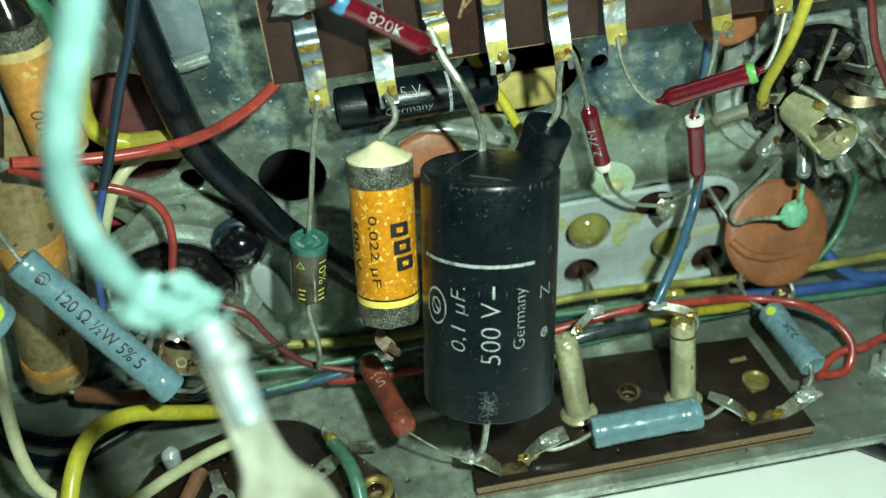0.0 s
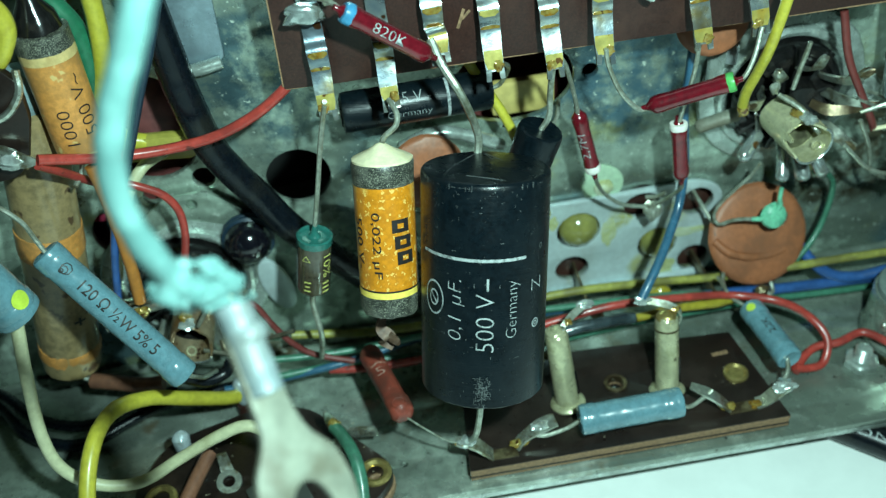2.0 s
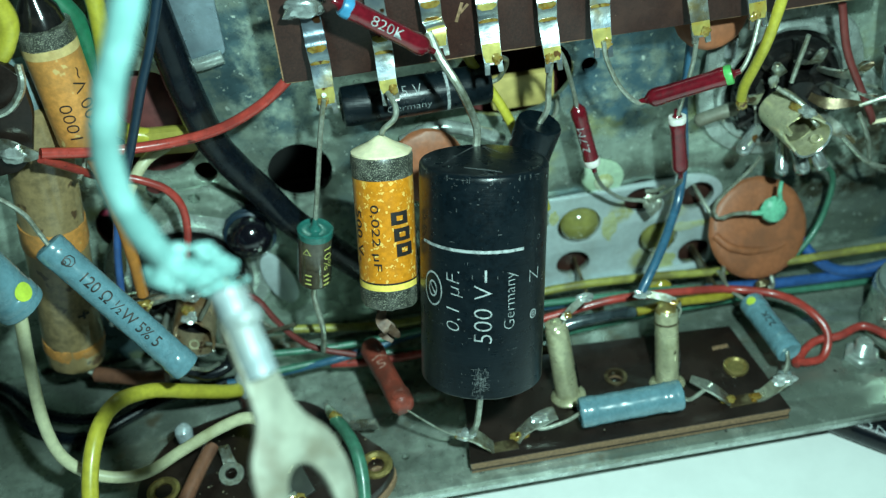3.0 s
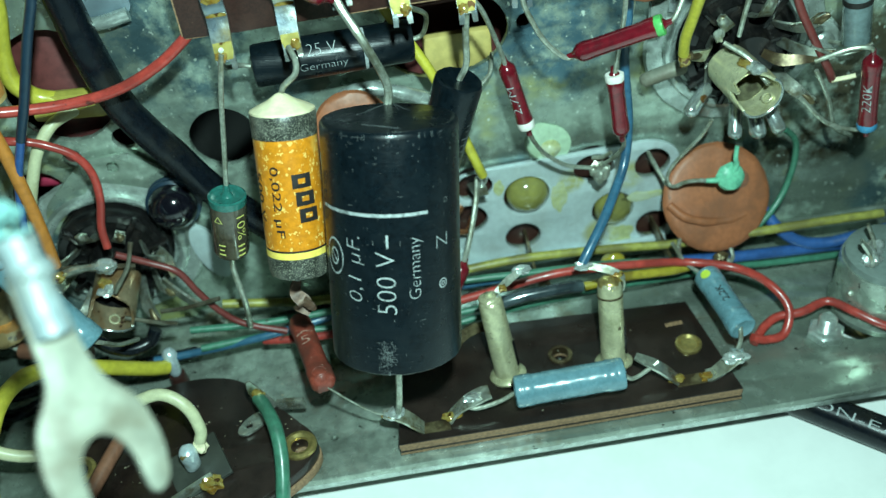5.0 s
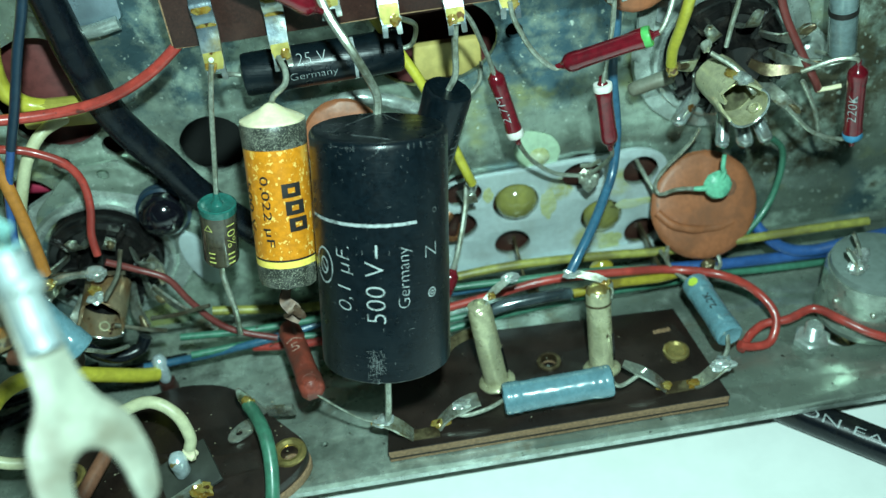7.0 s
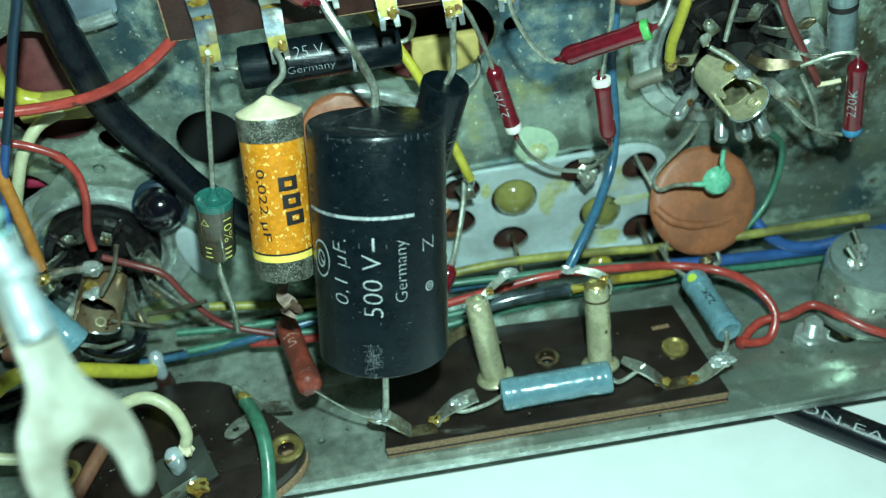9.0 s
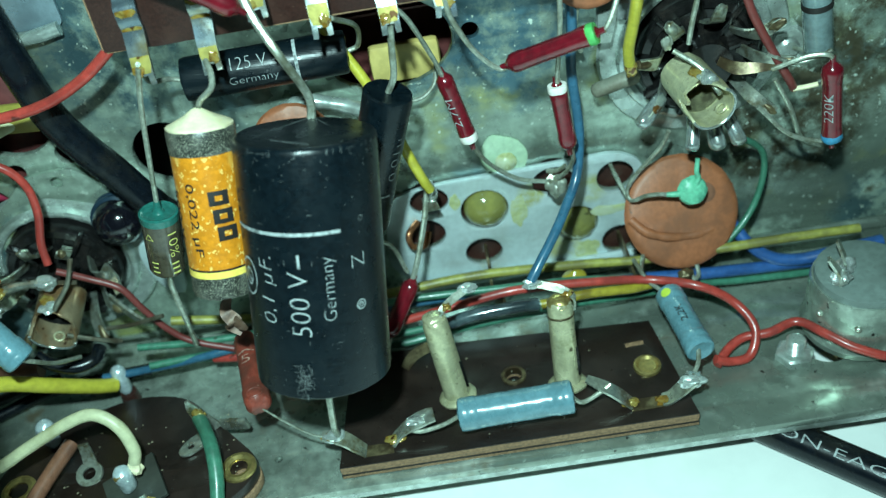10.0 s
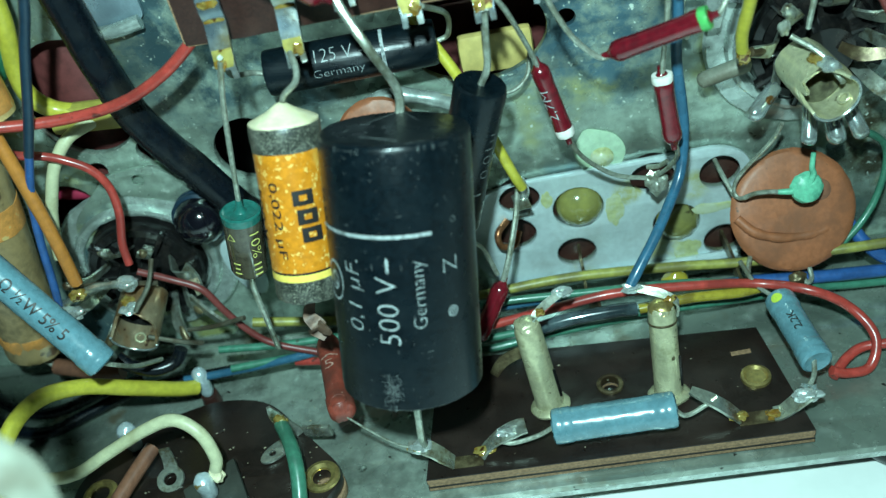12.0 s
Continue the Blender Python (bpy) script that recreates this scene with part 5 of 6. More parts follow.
for px, py, tx, ty, tz in ((29.3, 104.4, 27.6, 107.2, 19.8), (48.0, 103.4, 48.2, 107.8, 18.8)):
    a, b = (px, py, 3.0), (tx, ty, tz)
    L = (Vector(b) - Vector(a)).length
    post = part("hollow_post", lathe([(0, 0), (0, 3.2), (0.4, 3.3), (0.8, 2.9), (1.0, 2.35), (1.6, 2.2), (L * 0.6, 2.15), (L - 1.4, 2.1), (L - 0.6, 1.9), (L - 0.1, 1.3), (L, 0)], a, b, 36, dent=0.12), POST, lower, "pale-gold hollow post with flanged foot")
    o, w, nrm, s = frame_of(a, b)
    part("slit", block((0.5, 0.3, 5.5), Matrix.Translation(o + w * 5.0 + s * 2.12 + nrm * 0.7) @ (b and (Vector(b) - Vector(a)).to_track_quat("Z", "Y").to_matrix().to_4x4()), 0.1), BLACK_GLOSS, post, "dark slit")
    part("solder_cap", blob(tuple(o + w * (L - 0.5)), (1.9, 1.9, 1.0), int(px), 0.25), BRASS if px > 40 else POST, post)
    if px > 40:
        part("rim_line", lathe([(L - 3.0, 2.2), (L - 2.8, 2.28), (L - 2.6, 2.2)], a, b, 32, closed=True), DIRTY, post, "dark seam below the mouth")
    lift = ((tx + 1.6, ty - 0.4, tz - 1.4), (tx + 1.4, ty, tz + 0.8), (tx + 3.6, ty + 1.8, tz + 1.5), (tx + 6.2, ty + 3.4, tz + 1.9)) if px < 40 else ((tx + 2.3, ty - 0.3, tz - 2.4), (tx + 2.4, ty - 0.2, tz + 0.2), (tx + 0.2, ty + 0.8, tz + 1.5), (tx - 3.8, ty + 2.2, tz + 2.2))
    tag = part("tag", ribbon(lift, (0.1, 0.8, 0.6), [0.8, 1.0, 1.4, 1.1], 0.35), LEAD, post, "bent tinned tag")
    part("flux_drop", blob(on_line(lift[1], lift[2], 0.4), (0.9, 0.7, 0.6), int(px) + 5, 0.6), FLUX, tag, "burnt flux residue")
    part("solder_blob", blob(lift[3], (1.5, 0.9, 0.8), int(px) + 9, 0.6), SOLDER, tag, "solder")
for k, (pts, wds) in enumerate((([(7.0, 95.8, 8.4), (9.6, 95.6, 7.8), (11.6, 95.4, 5.8), (13.2, 95.4, 3.5)], [1.6, 2.8, 2.8, 2.4]),
                                ([(17.6, 96.2, 3.4), (18.8, 96.8, 4.6), (20.8, 97.0, 6.2), (23.6, 97.4, 7.2), (25.2, 97.6, 7.4)], [2.2, 2.2, 3.0, 2.6]),
                                ([(57.4, 96.8, 3.4), (55.6, 97.2, 5.4), (53.4, 97.8, 7.2), (50.6, 99.4, 8.2)], [2.4, 2.8, 2.4, 1.4]),
                                ([(62.4, 96.6, 3.4), (63.6, 96.4, 4.0), (65.4, 96.2, 6.0), (67.4, 95.8, 8.2)], [2.4, 2.4, 2.8, 2.2]))):
    tag = part("tag", ribbon(pts, (0.05, 1, 0.15), wds, 0.45), TIN, lower, "bent tinned tag")
    part("flux_drop", blob(on_line(pts[0], pts[1], 0.2 if k in (2, 3) else 0.6), (1.6, 0.9, 0.5), 70 + k, 0.6), FLUX, tag, "amber flux residue")
part("rust_patch", block((5.6, 2.4, 0.2), at(59.9, 96.6, 3.12), 0.05), DIRTY, lower, "amber stained metal")
part("rust_patch", block((5.0, 2.2, 0.2), at(15.3, 95.6, 3.12), 0.05), DIRTY, lower, "amber stained metal")
part("solder_blob", blob((67.0, 96.4, 7.4), (2.0, 1.4, 1.2), 81, 0.6), SOLDER, lower, "bright solder")
part("solder_blob", blob((8.8, 95.6, 8.2), (1.6, 1.2, 0.8), 82, 0.6), SOLDER, lower, "bright solder")
part("solder_blob", blob((22.4, 97.2, 7.0), (1.8, 1.1, 0.8), 83, 0.6), SOLDER, lower, "bright solder")

# ---- screw, potentiometer, cord ----
def hex_nut(label, c, axis, r, h, stud_r, stud_h):
    c, w = Vector(c), Vector(axis).normalized()
    t = thing("bolt", tuple(c), label, "bolt")
    part("nut", lathe([(0, 0), (0, r), (h * 0.8, r), (h, r * 0.86), (h, 0)], c, c + w * 5, 6), FLANGE, t, "hexagonal nut")
    prof = [(h, 0)]
    k = 0
    while h + 0.5 * k < h + stud_h:
        prof += [(h + 0.5 * k, stud_r), (h + 0.5 * k + 0.26, stud_r * 0.8)]
        k += 1
    part("threaded_stud", lathe(prof + [(h + stud_h, stud_r * 0.8), (h + stud_h + 0.2, 0)], c, c + w * 5, 20), FLANGE, t, "threaded stud")
    return t


hex_nut("zinc hexagonal nut on a threaded stud in the chassis side", (87.0, 104.4, 0.0), (0, 0, 1), 3.3, 1.6, 1.6, 2.7)
hex_nut("bright hexagonal bolt head beside a valve socket", (92.0, 135.0, 43.6), (0, -1, 0), 4.0, 3.0, 1.8, 0.8)

pot = thing("potentiometer", (99, 108, 0), "round metal potentiometer with riveted grey cover and lugs", "potentiometer")
part("can", lathe([(0, 0), (0, 8.6), (0.5, 9.2), (1.6, 9.3), (2.2, 8.8), (4.0, 8.7), (10.5, 8.6), (11.4, 8.3), (11.4, 0)], (99.5, 109.5, 0.0), (99.5, 109.5, 10), 48), STRIP, pot, "metal can")
part("cover", lathe([(11.4, 0), (11.4, 8.0), (12.6, 7.9), (12.8, 7.5), (12.8, 0)], (99.5, 109.5, 0.0), (99.5, 109.5, 10), 40), COVER, pot, "grey cover")
part("shaft_bush", lathe([(-6, 0), (-6, 3.6), (0.2, 3.6), (0.2, 0)], (99.5, 109.5, 0.0), (99.5, 109.5, 10), 20), BRASS, pot)
for ax, ay, bx, by in ((94.6, 107.6, 92.4, 108.4), (96.6, 110.6, 95.4, 112.4)):
    part("solder_lug", ribbon([(ax, ay, 12.6), (ax - 0.2, ay, 14.4), ((ax + bx) / 2, (ay + by) / 2, 16.0), (bx, by, 17.6)], (0.4, 1, 0), [2.6, 2.4, 2.0, 1.2], 0.45), TIN, pot)
    part("solder_blob", blob((ax, ay, 13.6), (1.6, 1.4, 1.4), int(ax), 0.5), SOLDER, pot, "solder")
for ang in (200, 245):
    part("rivet", blob((99.5 + 8.7 * math.cos(radians(ang)), 109.5 + 8.7 * math.sin(radians(ang)), 7.4), (0.6, 0.6, 0.6), 1, 0.1), TIN, pot)

ca, cb = (77.0, 97.3, -5.7), (104.3, 72.4, -5.7)
cord = thing("mains_cable", ca, "thick black rubber cord with white lettering on the table", "cord")
jacket = part("jacket", tube([(47.5, 124.3, -5.7), (63.7, 109.5, -5.7), ca, (90.3, 85.2, -5.7), cb, (133.8, 45.4, -5.7), (192.9, -8.6, -5.7)], 2.9, 24, 6), RUBBER, cord)
part("printing", wrap(letters("ON-EAG", 17.5, 1.55), ca, cb, 2.9, 14.4, -14, "up", 0.06), WHITE_INK, jacket)

# ---- wiring loom in the chassis corner ----
LOOM = "wiring loom"
wire("red_wire", "red insulated wire running along the chassis corner to the board", [(-14, 119.5, 6.5), (-6, 118.5, 6.4), (6, 118, 7.0), (18.6, 118, 9.2), (32.9, 118, 11.6), (42.7, 118, 12.8), (56.1, 118, 11.8), (65.6, 118, 10.2), (73, 114.2, 10.6), (78.6, 112.4, 7.4), (81.2, 108.2, 4.6), (79.6, 105, 1.4), (76.0, 104.4, 1.2), (73.4, 104.4, 2.4)], 0.8, RED_PVC, LOOM)
wire("red_wire", "red insulated wire looping from the board to the potentiometer", [(73.6, 104.0, 1.3), (76.4, 106.6, 2.2), (79.4, 107.8, 3.0), (83.5, 107.4, 3.6), (88.5, 108.2, 4.4), (92.0, 104.0, 4.6), (96.2, 100.4, 3.8), (103, 98.6, 2.6), (116, 102, 2)], 0.8, RED_PVC, LOOM)
wire("green_wire", "green insulated wire in the corner loom", [(-26, 119, 12.5), (-14, 119.5, 11), (0, 120.4, 10.4), (19.2, 121, 11.9), (36.9, 121, 11.2), (56.5, 121, 9.6), (76.4, 121.8, 3.9), (90, 122, 2.4), (112, 122, 1.4)], 0.68, GRN_PVC, LOOM)
wire("green_wire", "green insulated wire low in the corner loom", [(-25, 118, 8.5), (-10, 119.6, 7.6), (8, 119.5, 5.6), (17.9, 119, 5.6), (32.3, 119, 6.6), (51.1, 119, 6.4), (70, 122, 3.4), (90, 125, 1.6), (112, 126, 1.4)], 0.68, GRN_PVC, LOOM)
wire("green_wire", "green insulated wire at the bottom of the loom", [(-22, 121.5, 5.5), (0, 121, 3.6), (18, 118.6, 3.6), (30, 119.6, 4.0), (48, 121, 4.0), (66, 124, 2.4)], 0.68, GRN_PVC, LOOM)
wire("yellow_wire", "dull yellow insulated wire in the loom under the plate", [(-20, 123, 14), (0, 124, 10), (20, 124, 11.4), (36, 124.6, 11.8), (54, 125, 10.2), (66, 124.6, 9.2), (80, 123, 10.4), (92, 122.5, 10.8), (104, 122, 10.9)], 0.85, OLIVE_PVC, LOOM)
wire("yellow_wire", "glossy yellow sleeved wire in the loom", [(46, 117.0, 9.4), (54, 117.4, 9.8), (62, 117.6, 9.2), (66, 118.6, 8.6)], 0.9, AMBER_PVC, LOOM)
wire("blue_wire", "bright blue insulated wire leaving the loom", [(66, 122.5, 6.6), (76.3, 122, 5.9), (90, 122, 5.0), (102.5, 122, 4.4), (116, 122, 4)], 1.1, BLU_PVC, LOOM)
wire("blue_wire", "bright blue insulated wire curling behind the disc", [(78, 131, 17), (81.6, 128.6, 14.0), (84.8, 124.6, 9.6), (88.8, 122.4, 6.8), (94, 121.4, 6.2), (100, 121, 7.2), (108, 121, 8)], 1.15, BLU_PVC, LOOM)
wire("blue_wire", "blue insulated wire in the loom behind the large capacitor", [(-34, 118, 7.4), (-26, 118.6, 7.2), (-12, 119, 8.2), (6, 122.6, 8.2), (22, 122.6, 9.2), (34, 122.4, 9.4), (46, 122.4, 8.4), (64, 123, 6.6)], 0.75, STEEL_BLUE, LOOM)
wire("pale_sleeve", "pale glossy sleeve on a loom wire", [(29.0, 116.6, 8.6), (34.5, 116.8, 9.6), (42, 117, 9.8), (45.6, 117.2, 9.4)], 1.15, GLOSS_SLEEVE, LOOM)
wire("green_wire", "dark green wire curving down beside the valve socket", [(81.0, 124, 33), (84.6, 126, 30.5), (87.8, 128, 26), (88.2, 128.4, 20), (85.6, 126.5, 14.5), (80.5, 124, 10.4), (74, 123, 7.6)], 0.6, GRN_PVC)
wire("blue_wire", "slate blue wire hanging from the terminal strip to a post", [(55.4, 127.5, 76), (56.0, 127.4, 66), (56.0, 127, 57.8), (55.4, 126.6, 49.6), (55.8, 125, 39), (54.6, 122.4, 32.2), (51.8, 118.6, 28.6), (49.0, 115, 26), (46, 111.8, 23.4), (44.2, 110.2, 21.4)], 0.85, STEEL_BLUE)
wire("yellow_wire", "yellow wire passing behind the slim capacitor to the plate", [(17.0, 128, 66), (20.0, 128, 60.0), (24.2, 125.5, 52), (27.4, 123.8, 42), (29.2, 123.6, 36), (30.2, 124.6, 32.4)], 0.85, YEL_PVC)
wire("yellow_wire", "yellow wire running down to the valve socket", [(65.0, 113.6, 82), (64.3, 113.4, 76), (63.4, 114.6, 66.8), (63.2, 117.2, 60.6), (63.0, 119.6, 55.6), (63.4, 121.2, 52.0)], 0.88, YEL_PVC)
wire("red_wire", "dark red wire behind the valve socket", [(79.4, 123, 66), (81.6, 122.2, 57.4), (85.4, 121.6, 49.6), (88.6, 122, 43.8), (89.8, 123, 41.6)], 0.68, DULL_RED)
tube_r = thing("paper_tube", (92.3, 124, 46), "pale grey tubular part standing beside the socket", "capacitor")
part("body", lathe([(0, 0), (0, 2.0), (0.4, 2.3), (26, 2.3), (26, 0)], (94.2, 125.5, 46.4), (91.6, 124.5, 62), 28), CLEAR_SLEEVE, tube_r)
part("band", lathe([(8, 0), (8, 2.36), (9, 2.36), (9, 0)], (94.2, 125.5, 46.4), (91.6, 124.5, 62), 28), BLACK_INK, tube_r)
lead(tube_r, [(94.2, 125.5, 46.6), (94.0, 127, 45), (92.6, 131, 44), (92.4, 134, 42)])
card = thing("paper_strip", (76, 120, 84), "cream printed tube above the terminal strip", "capacitor")
part("body", lathe([(0, 0), (0, 2.4), (0.4, 2.6), (34, 2.6), (34, 0)], (70, 116.5, 83.2), (104, 118, 82.0), 28), CREAM_WAX, card)
lead(card, [(70, 116.5, 83.2), (66, 117, 83), (62, 118.5, 80)])

# ---- the deck's wiring towards the other end ----
wire("rubber_cable", "thick black rubber cable crossing the deck", [(-31, 126, 98), (-29.2, 127, 84), (-28.2, 127.5, 72), (-27.6, 127.5, 65.5), (-26.0, 127.5, 56), (-23.2, 127.5, 49.5), (-20.4, 127.5, 44.6), (-16.2, 127.5, 36.6), (-10, 128, 28), (-4, 129, 20)], 2.7, RUBBER, wobble=0.02, res=10)
wire("red_wire", "red insulated wire from the terminal strip to a solder lug", [(-8.8, 123.0, 69.6), (-11.5, 121.4, 67.4), (-16.6, 121, 64.0), (-23.4, 121, 61.2), (-31.3, 120.6, 60.4), (-40.5, 118.4, 62.0), (-48.2, 114.6, 65.6)], 0.85, RED_PVC)
wire("red_wire", "thin red wire from the lug to the valve socket", [(-48.4, 114.4, 64.8), (-46.4, 118.6, 60.0), (-43.9, 122.6, 55.0), (-40.8, 124, 53.2), (-38.0, 124.2, 51.8), (-34.8, 124.4, 49.2), (-33.2, 124.2, 45.6), (-33.4, 123.6, 40.8), (-34.6, 122.2, 36.0), (-34.6, 121, 32.4)], 0.7, RED_PVC)
wire("brown_red_wire", "dull red wire from the socket into the loom", [(-33.6, 120.4, 31.2), (-29.1, 121, 27.9), (-24.8, 120.6, 25.2), (-22.5, 120, 20.4), (-19.7, 119.5, 15.4), (-16.1, 119, 12.0), (-9, 118.4, 9)], 0.6, DULL_RED)
wire("yellow_wire", "thick yellow wire entering the yellow sleeve", [(-36.5, 124.5, 98), (-36.2, 126, 85), (-37.8, 127.6, 74), (-40.6, 129.2, 66.0), (-41.2, 130.0, 60.6), (-39.2, 130.8, 57.2), (-36.4, 131, 56.0)], 1.45, YEL_PVC)
ys = thing("yellow_sleeve", (-33, 131, 55), "flattened yellow plastic sleeve over a wire joint", "sleeve")
part("sleeve", block((12.0, 2.6, 4.8), at(-34.6, 131, 54.8, 0, 4, 0), 1.1), SLEEVE_YELLOW, ys)
wire("white_wire", "off-white wire below the yellow sleeve", [(-33.6, 130.6, 54.0), (-37.2, 127.6, 53.6), (-40.4, 125.6, 50.4), (-43.0, 124.6, 45.4), (-45.0, 124.4, 40.8), (-47, 124, 34)], 1.0, CREAM_PVC)
wire("navy_wire", "navy blue wire hanging before the deck", [(-23, 117, 92), (-28.4, 118, 79.2), (-31.6, 118, 72.6), (-35.8, 118, 63.2), (-38.8, 118, 57.0)], 0.75, NAVY)
wire("blue_wire", "blue wire running down to the socket", [(-38.8, 118, 57.0), (-42.0, 118, 49.8), (-44.4, 118, 42.0), (-46.6, 118, 32.5), (-48.4, 118.6, 27)], 0.66, BLU_PVC)
wire("orange_wire", "brown-orange wire running down to the socket", [(-42.6, 119.0, 60.5), (-42.0, 118.2, 55.6), (-41.9, 118, 47.6), (-42.2, 118, 40), (-43.0, 118.4, 32.4)], 1.05, ORG_PVC)
wire("green_wire", "thick dark green wire above the orange capacitor", [(-46.8, 128, 96), (-43.3, 128, 85.2), (-40.6, 128, 79.1), (-40.6, 128.4, 72.5), (-43.2, 129.4, 66.2), (-48, 130, 62)], 1.8, DEEP_GREEN)
wire("yellow_wire", "thick yellow wire loop at the chassis end", [(-53, 116, 92), (-47.6, 117.5, 89.0), (-46.4, 118, 85.2), (-48.4, 118, 81.2), (-53, 118.6, 77)], 1.5, YEL_PVC)
# Added domed part for the glossy black spot beside the socket.
coil = thing("black_dome", (-26, 135, 31), "small glossy black domed part beside the socket", "coil")
part("former", lathe([(0, 0), (0, 4.5), (4.0, 4.4), (6.0, 4.1), (7.4, 3.3), (8.2, 2.1), (8.6, 0.9), (8.7, 0)], (-24.4, 135, 31.8), (-24.4, 120, 33.4), 40), DOME_GLOSS, coil)
for k in range(3):
    part("ring", lathe([(1.0 + 1.3 * k, 4.3), (1.3 + 1.3 * k, 4.85), (1.8 + 1.3 * k, 4.85), (2.1 + 1.3 * k, 4.3)], (-24.4, 135, 31.8), (-24.4, 120, 33.4), 40, closed=True), NAVY, coil, "navy ring")
lobe = part("pale_lobe", sheet(circle(-21.6, 18.4, 2.6, 28, 6.6, 14), [], 0.8, at(0, 133.4, 0, 90), 0.15), WHITE_PLATE, base=(-22.6, 134, 18))
tagged(lobe, "pale oval metal lobe of the socket bracket", "bracket")
tagged(part("bracket_ear", sheet(rounded([(-50, 22), (-47, 34), (-38, 42), (-30, 42.5), (-24, 37), (-26, 34), (-37, 38), (-46, 30)], 2.0), [circle(-33, 40.2, 1.2, 14)], 0.9, at(0, 133.8, 0, 90), 0.15), DECK, base=(-37, 134, 38)), "grey metal bracket around the valve socket", "bracket")

# leaning orange capacitor and the amber tube behind it
ea, eb = (-43.5, 121.6, 62.4), (-43.6, 122.4, 81.0)
ero = thing("paper_capacitor", ea, "aged orange paper capacitor with black printing, leaning beside the amber tube", "capacitor")
EL = (Vector(eb) - Vector(ea)).length
eb_body = part("body", lathe([(0.8, 0), (0.8, 4.0), (EL - 3.0, 4.05), (EL - 3.0, 0)], ea, eb, 40, dent=0.1), OLD_ORANGE, ero)
part("cream_band", lathe([(0, 0), (0, 3.9), (0.8, 4.0), (0.8, 0)], ea, eb, 36), TAN_BAND, ero)
part("cream_band", lathe([(EL - 3.0, 0), (EL - 3.0, 4.1), (EL - 1.6, 4.1), (EL - 1.6, 0)], ea, eb, 36), TAN_BAND, ero)
part("end_band", lathe([(EL - 1.6, 0), (EL - 1.6, 4.1), (EL + 1.0, 4.0), (EL + 1.2, 3.2), (EL + 1.2, 0)], ea, eb, 36, dent=0.15), SPECKLE, ero, "black speckled end")
part("black_cone", lathe([(EL + 1.2, 0), (EL + 1.2, 3.4), (EL + 3.4, 2.9), (EL + 5.4, 1.6), (EL + 8.5, 1.0), (EL + 8.6, 0)], ea, eb, 30, dent=0.2), BLACK_GLOSS, ero, "glossy black sealed end")
part("printing", wrap(letters("1000", 5.8, 1.8), ea, eb, 4.05, 5.6, -24, "up"), BLACK_INK, eb_body)
part("printing", wrap(letters("-500 V~", 11.0, 2.0), ea, eb, 4.05, 8.0, 22, "up"), BLACK_INK, eb_body)
lead(ero, [ea, (-45, 121, 58.5), (-46, 119, 57.2)], 0.4)
ba, bb = (-61.6, 125.8, 13.5), (-51.0, 126.2, 68.6)
tube_l = thing("amber_capacitor", ba, "long amber waxed paper tube capacitor, dark with age", "capacitor")
BL = (Vector(bb) - Vector(ba)).length
part("body", lathe([(0.4, 0), (0.2, 3.4), (0, 4.6), (0.5, 5.2), (2.0, 5.4), (BL - 1, 5.3), (BL - 0.2, 5.0), (BL, 4.4), (BL - 0.4, 0)], ba, bb, 40, dent=0.25), AMBER, tube_l)
part("band", lathe([(28, 0), (28, 5.5), (29, 5.6), (33, 5.5), (33, 0)], ba, bb, 36, dent=0.1), OLD_ORANGE, tube_l, "worn lighter band")
part("end_wax", lathe([(-0.2, 0), (-0.1, 4.4), (4.6, 5.62), (6.2, 5.5), (6.3, 0)], ba, bb, 36, dent=0.3), OLD_ORANGE, tube_l, "amber wax end")
part("glass_neck", lathe([(BL - 0.4, 0), (BL - 0.4, 3.6), (BL + 5, 3.2), (BL + 6, 2.4), (BL + 6, 0)], ba, bb, 28), CLEAR_SLEEVE, tube_l)
part("bar_mark", wrap(bar(0.5, 2.2), ba, bb, 5.45, 14.5, 16, "up"), BLACK_INK, tube_l)
part("bar_mark", wrap(bar(1.8, 0.5), ba, bb, 5.45, 14.5, 16, "up"), BLACK_INK, tube_l)
lead(tube_l, [ba, (-61.8, 125.4, 11), (-58, 124, 8.6)], 0.5)
wire("brown_sleeve", "dull brown sleeve at the foot of the amber capacitor", [(-59, 124.2, 9.4), (-54, 122.4, 9.6), (-48.5, 120.4, 9.8), (-45, 120, 10)], 1.5, BROWN_PVC)
tl = thing("lug_board", (-55, 116, 62), "dark brown lug board at the chassis end", "board")
part("board", sheet(rounded([(-75, 60.6), (-52.8, 62.2), (-50.2, 64.4), (-47.6, 71.5), (-47.2, 77.4), (-50, 81), (-75, 83)], 1.0), [], 1.6, at(0, 116.8, 0, 90), 0.12), DARK_BOARD, tl)
part("solder_lug", ribbon([(-58, 115.6, 66.4), (-53, 114.8, 67.2), (-50.2, 114.0, 66.2), (-48.4, 114.2, 65.6)], (0, 0.2, 1), [2.0, 3.0, 2.4, 1.0], 0.5), TIN, tl)
part("solder_blob", blob((-51.6, 114.2, 66.4), (2.0, 0.9, 1.4), 91, 0.5), SOLDER, tl, "solder")
part("bracket", ribbon([(-72, 117.6, 70), (-72, 126, 70), (-72, 134.9, 70)], (0, 0, 1), [6, 6], 1.0), STRIP, tl)
tagged(part("bare_wire", tube([(-47.0, 117, 79), (-47.4, 116, 76), (-50.0, 115.2, 73.2), (-54, 115, 72.4), (-60, 115, 72)], 0.6, 8, 6), TIN, base=(-47, 117, 79)), "bright stiff bare wire on the lug board", "wire")

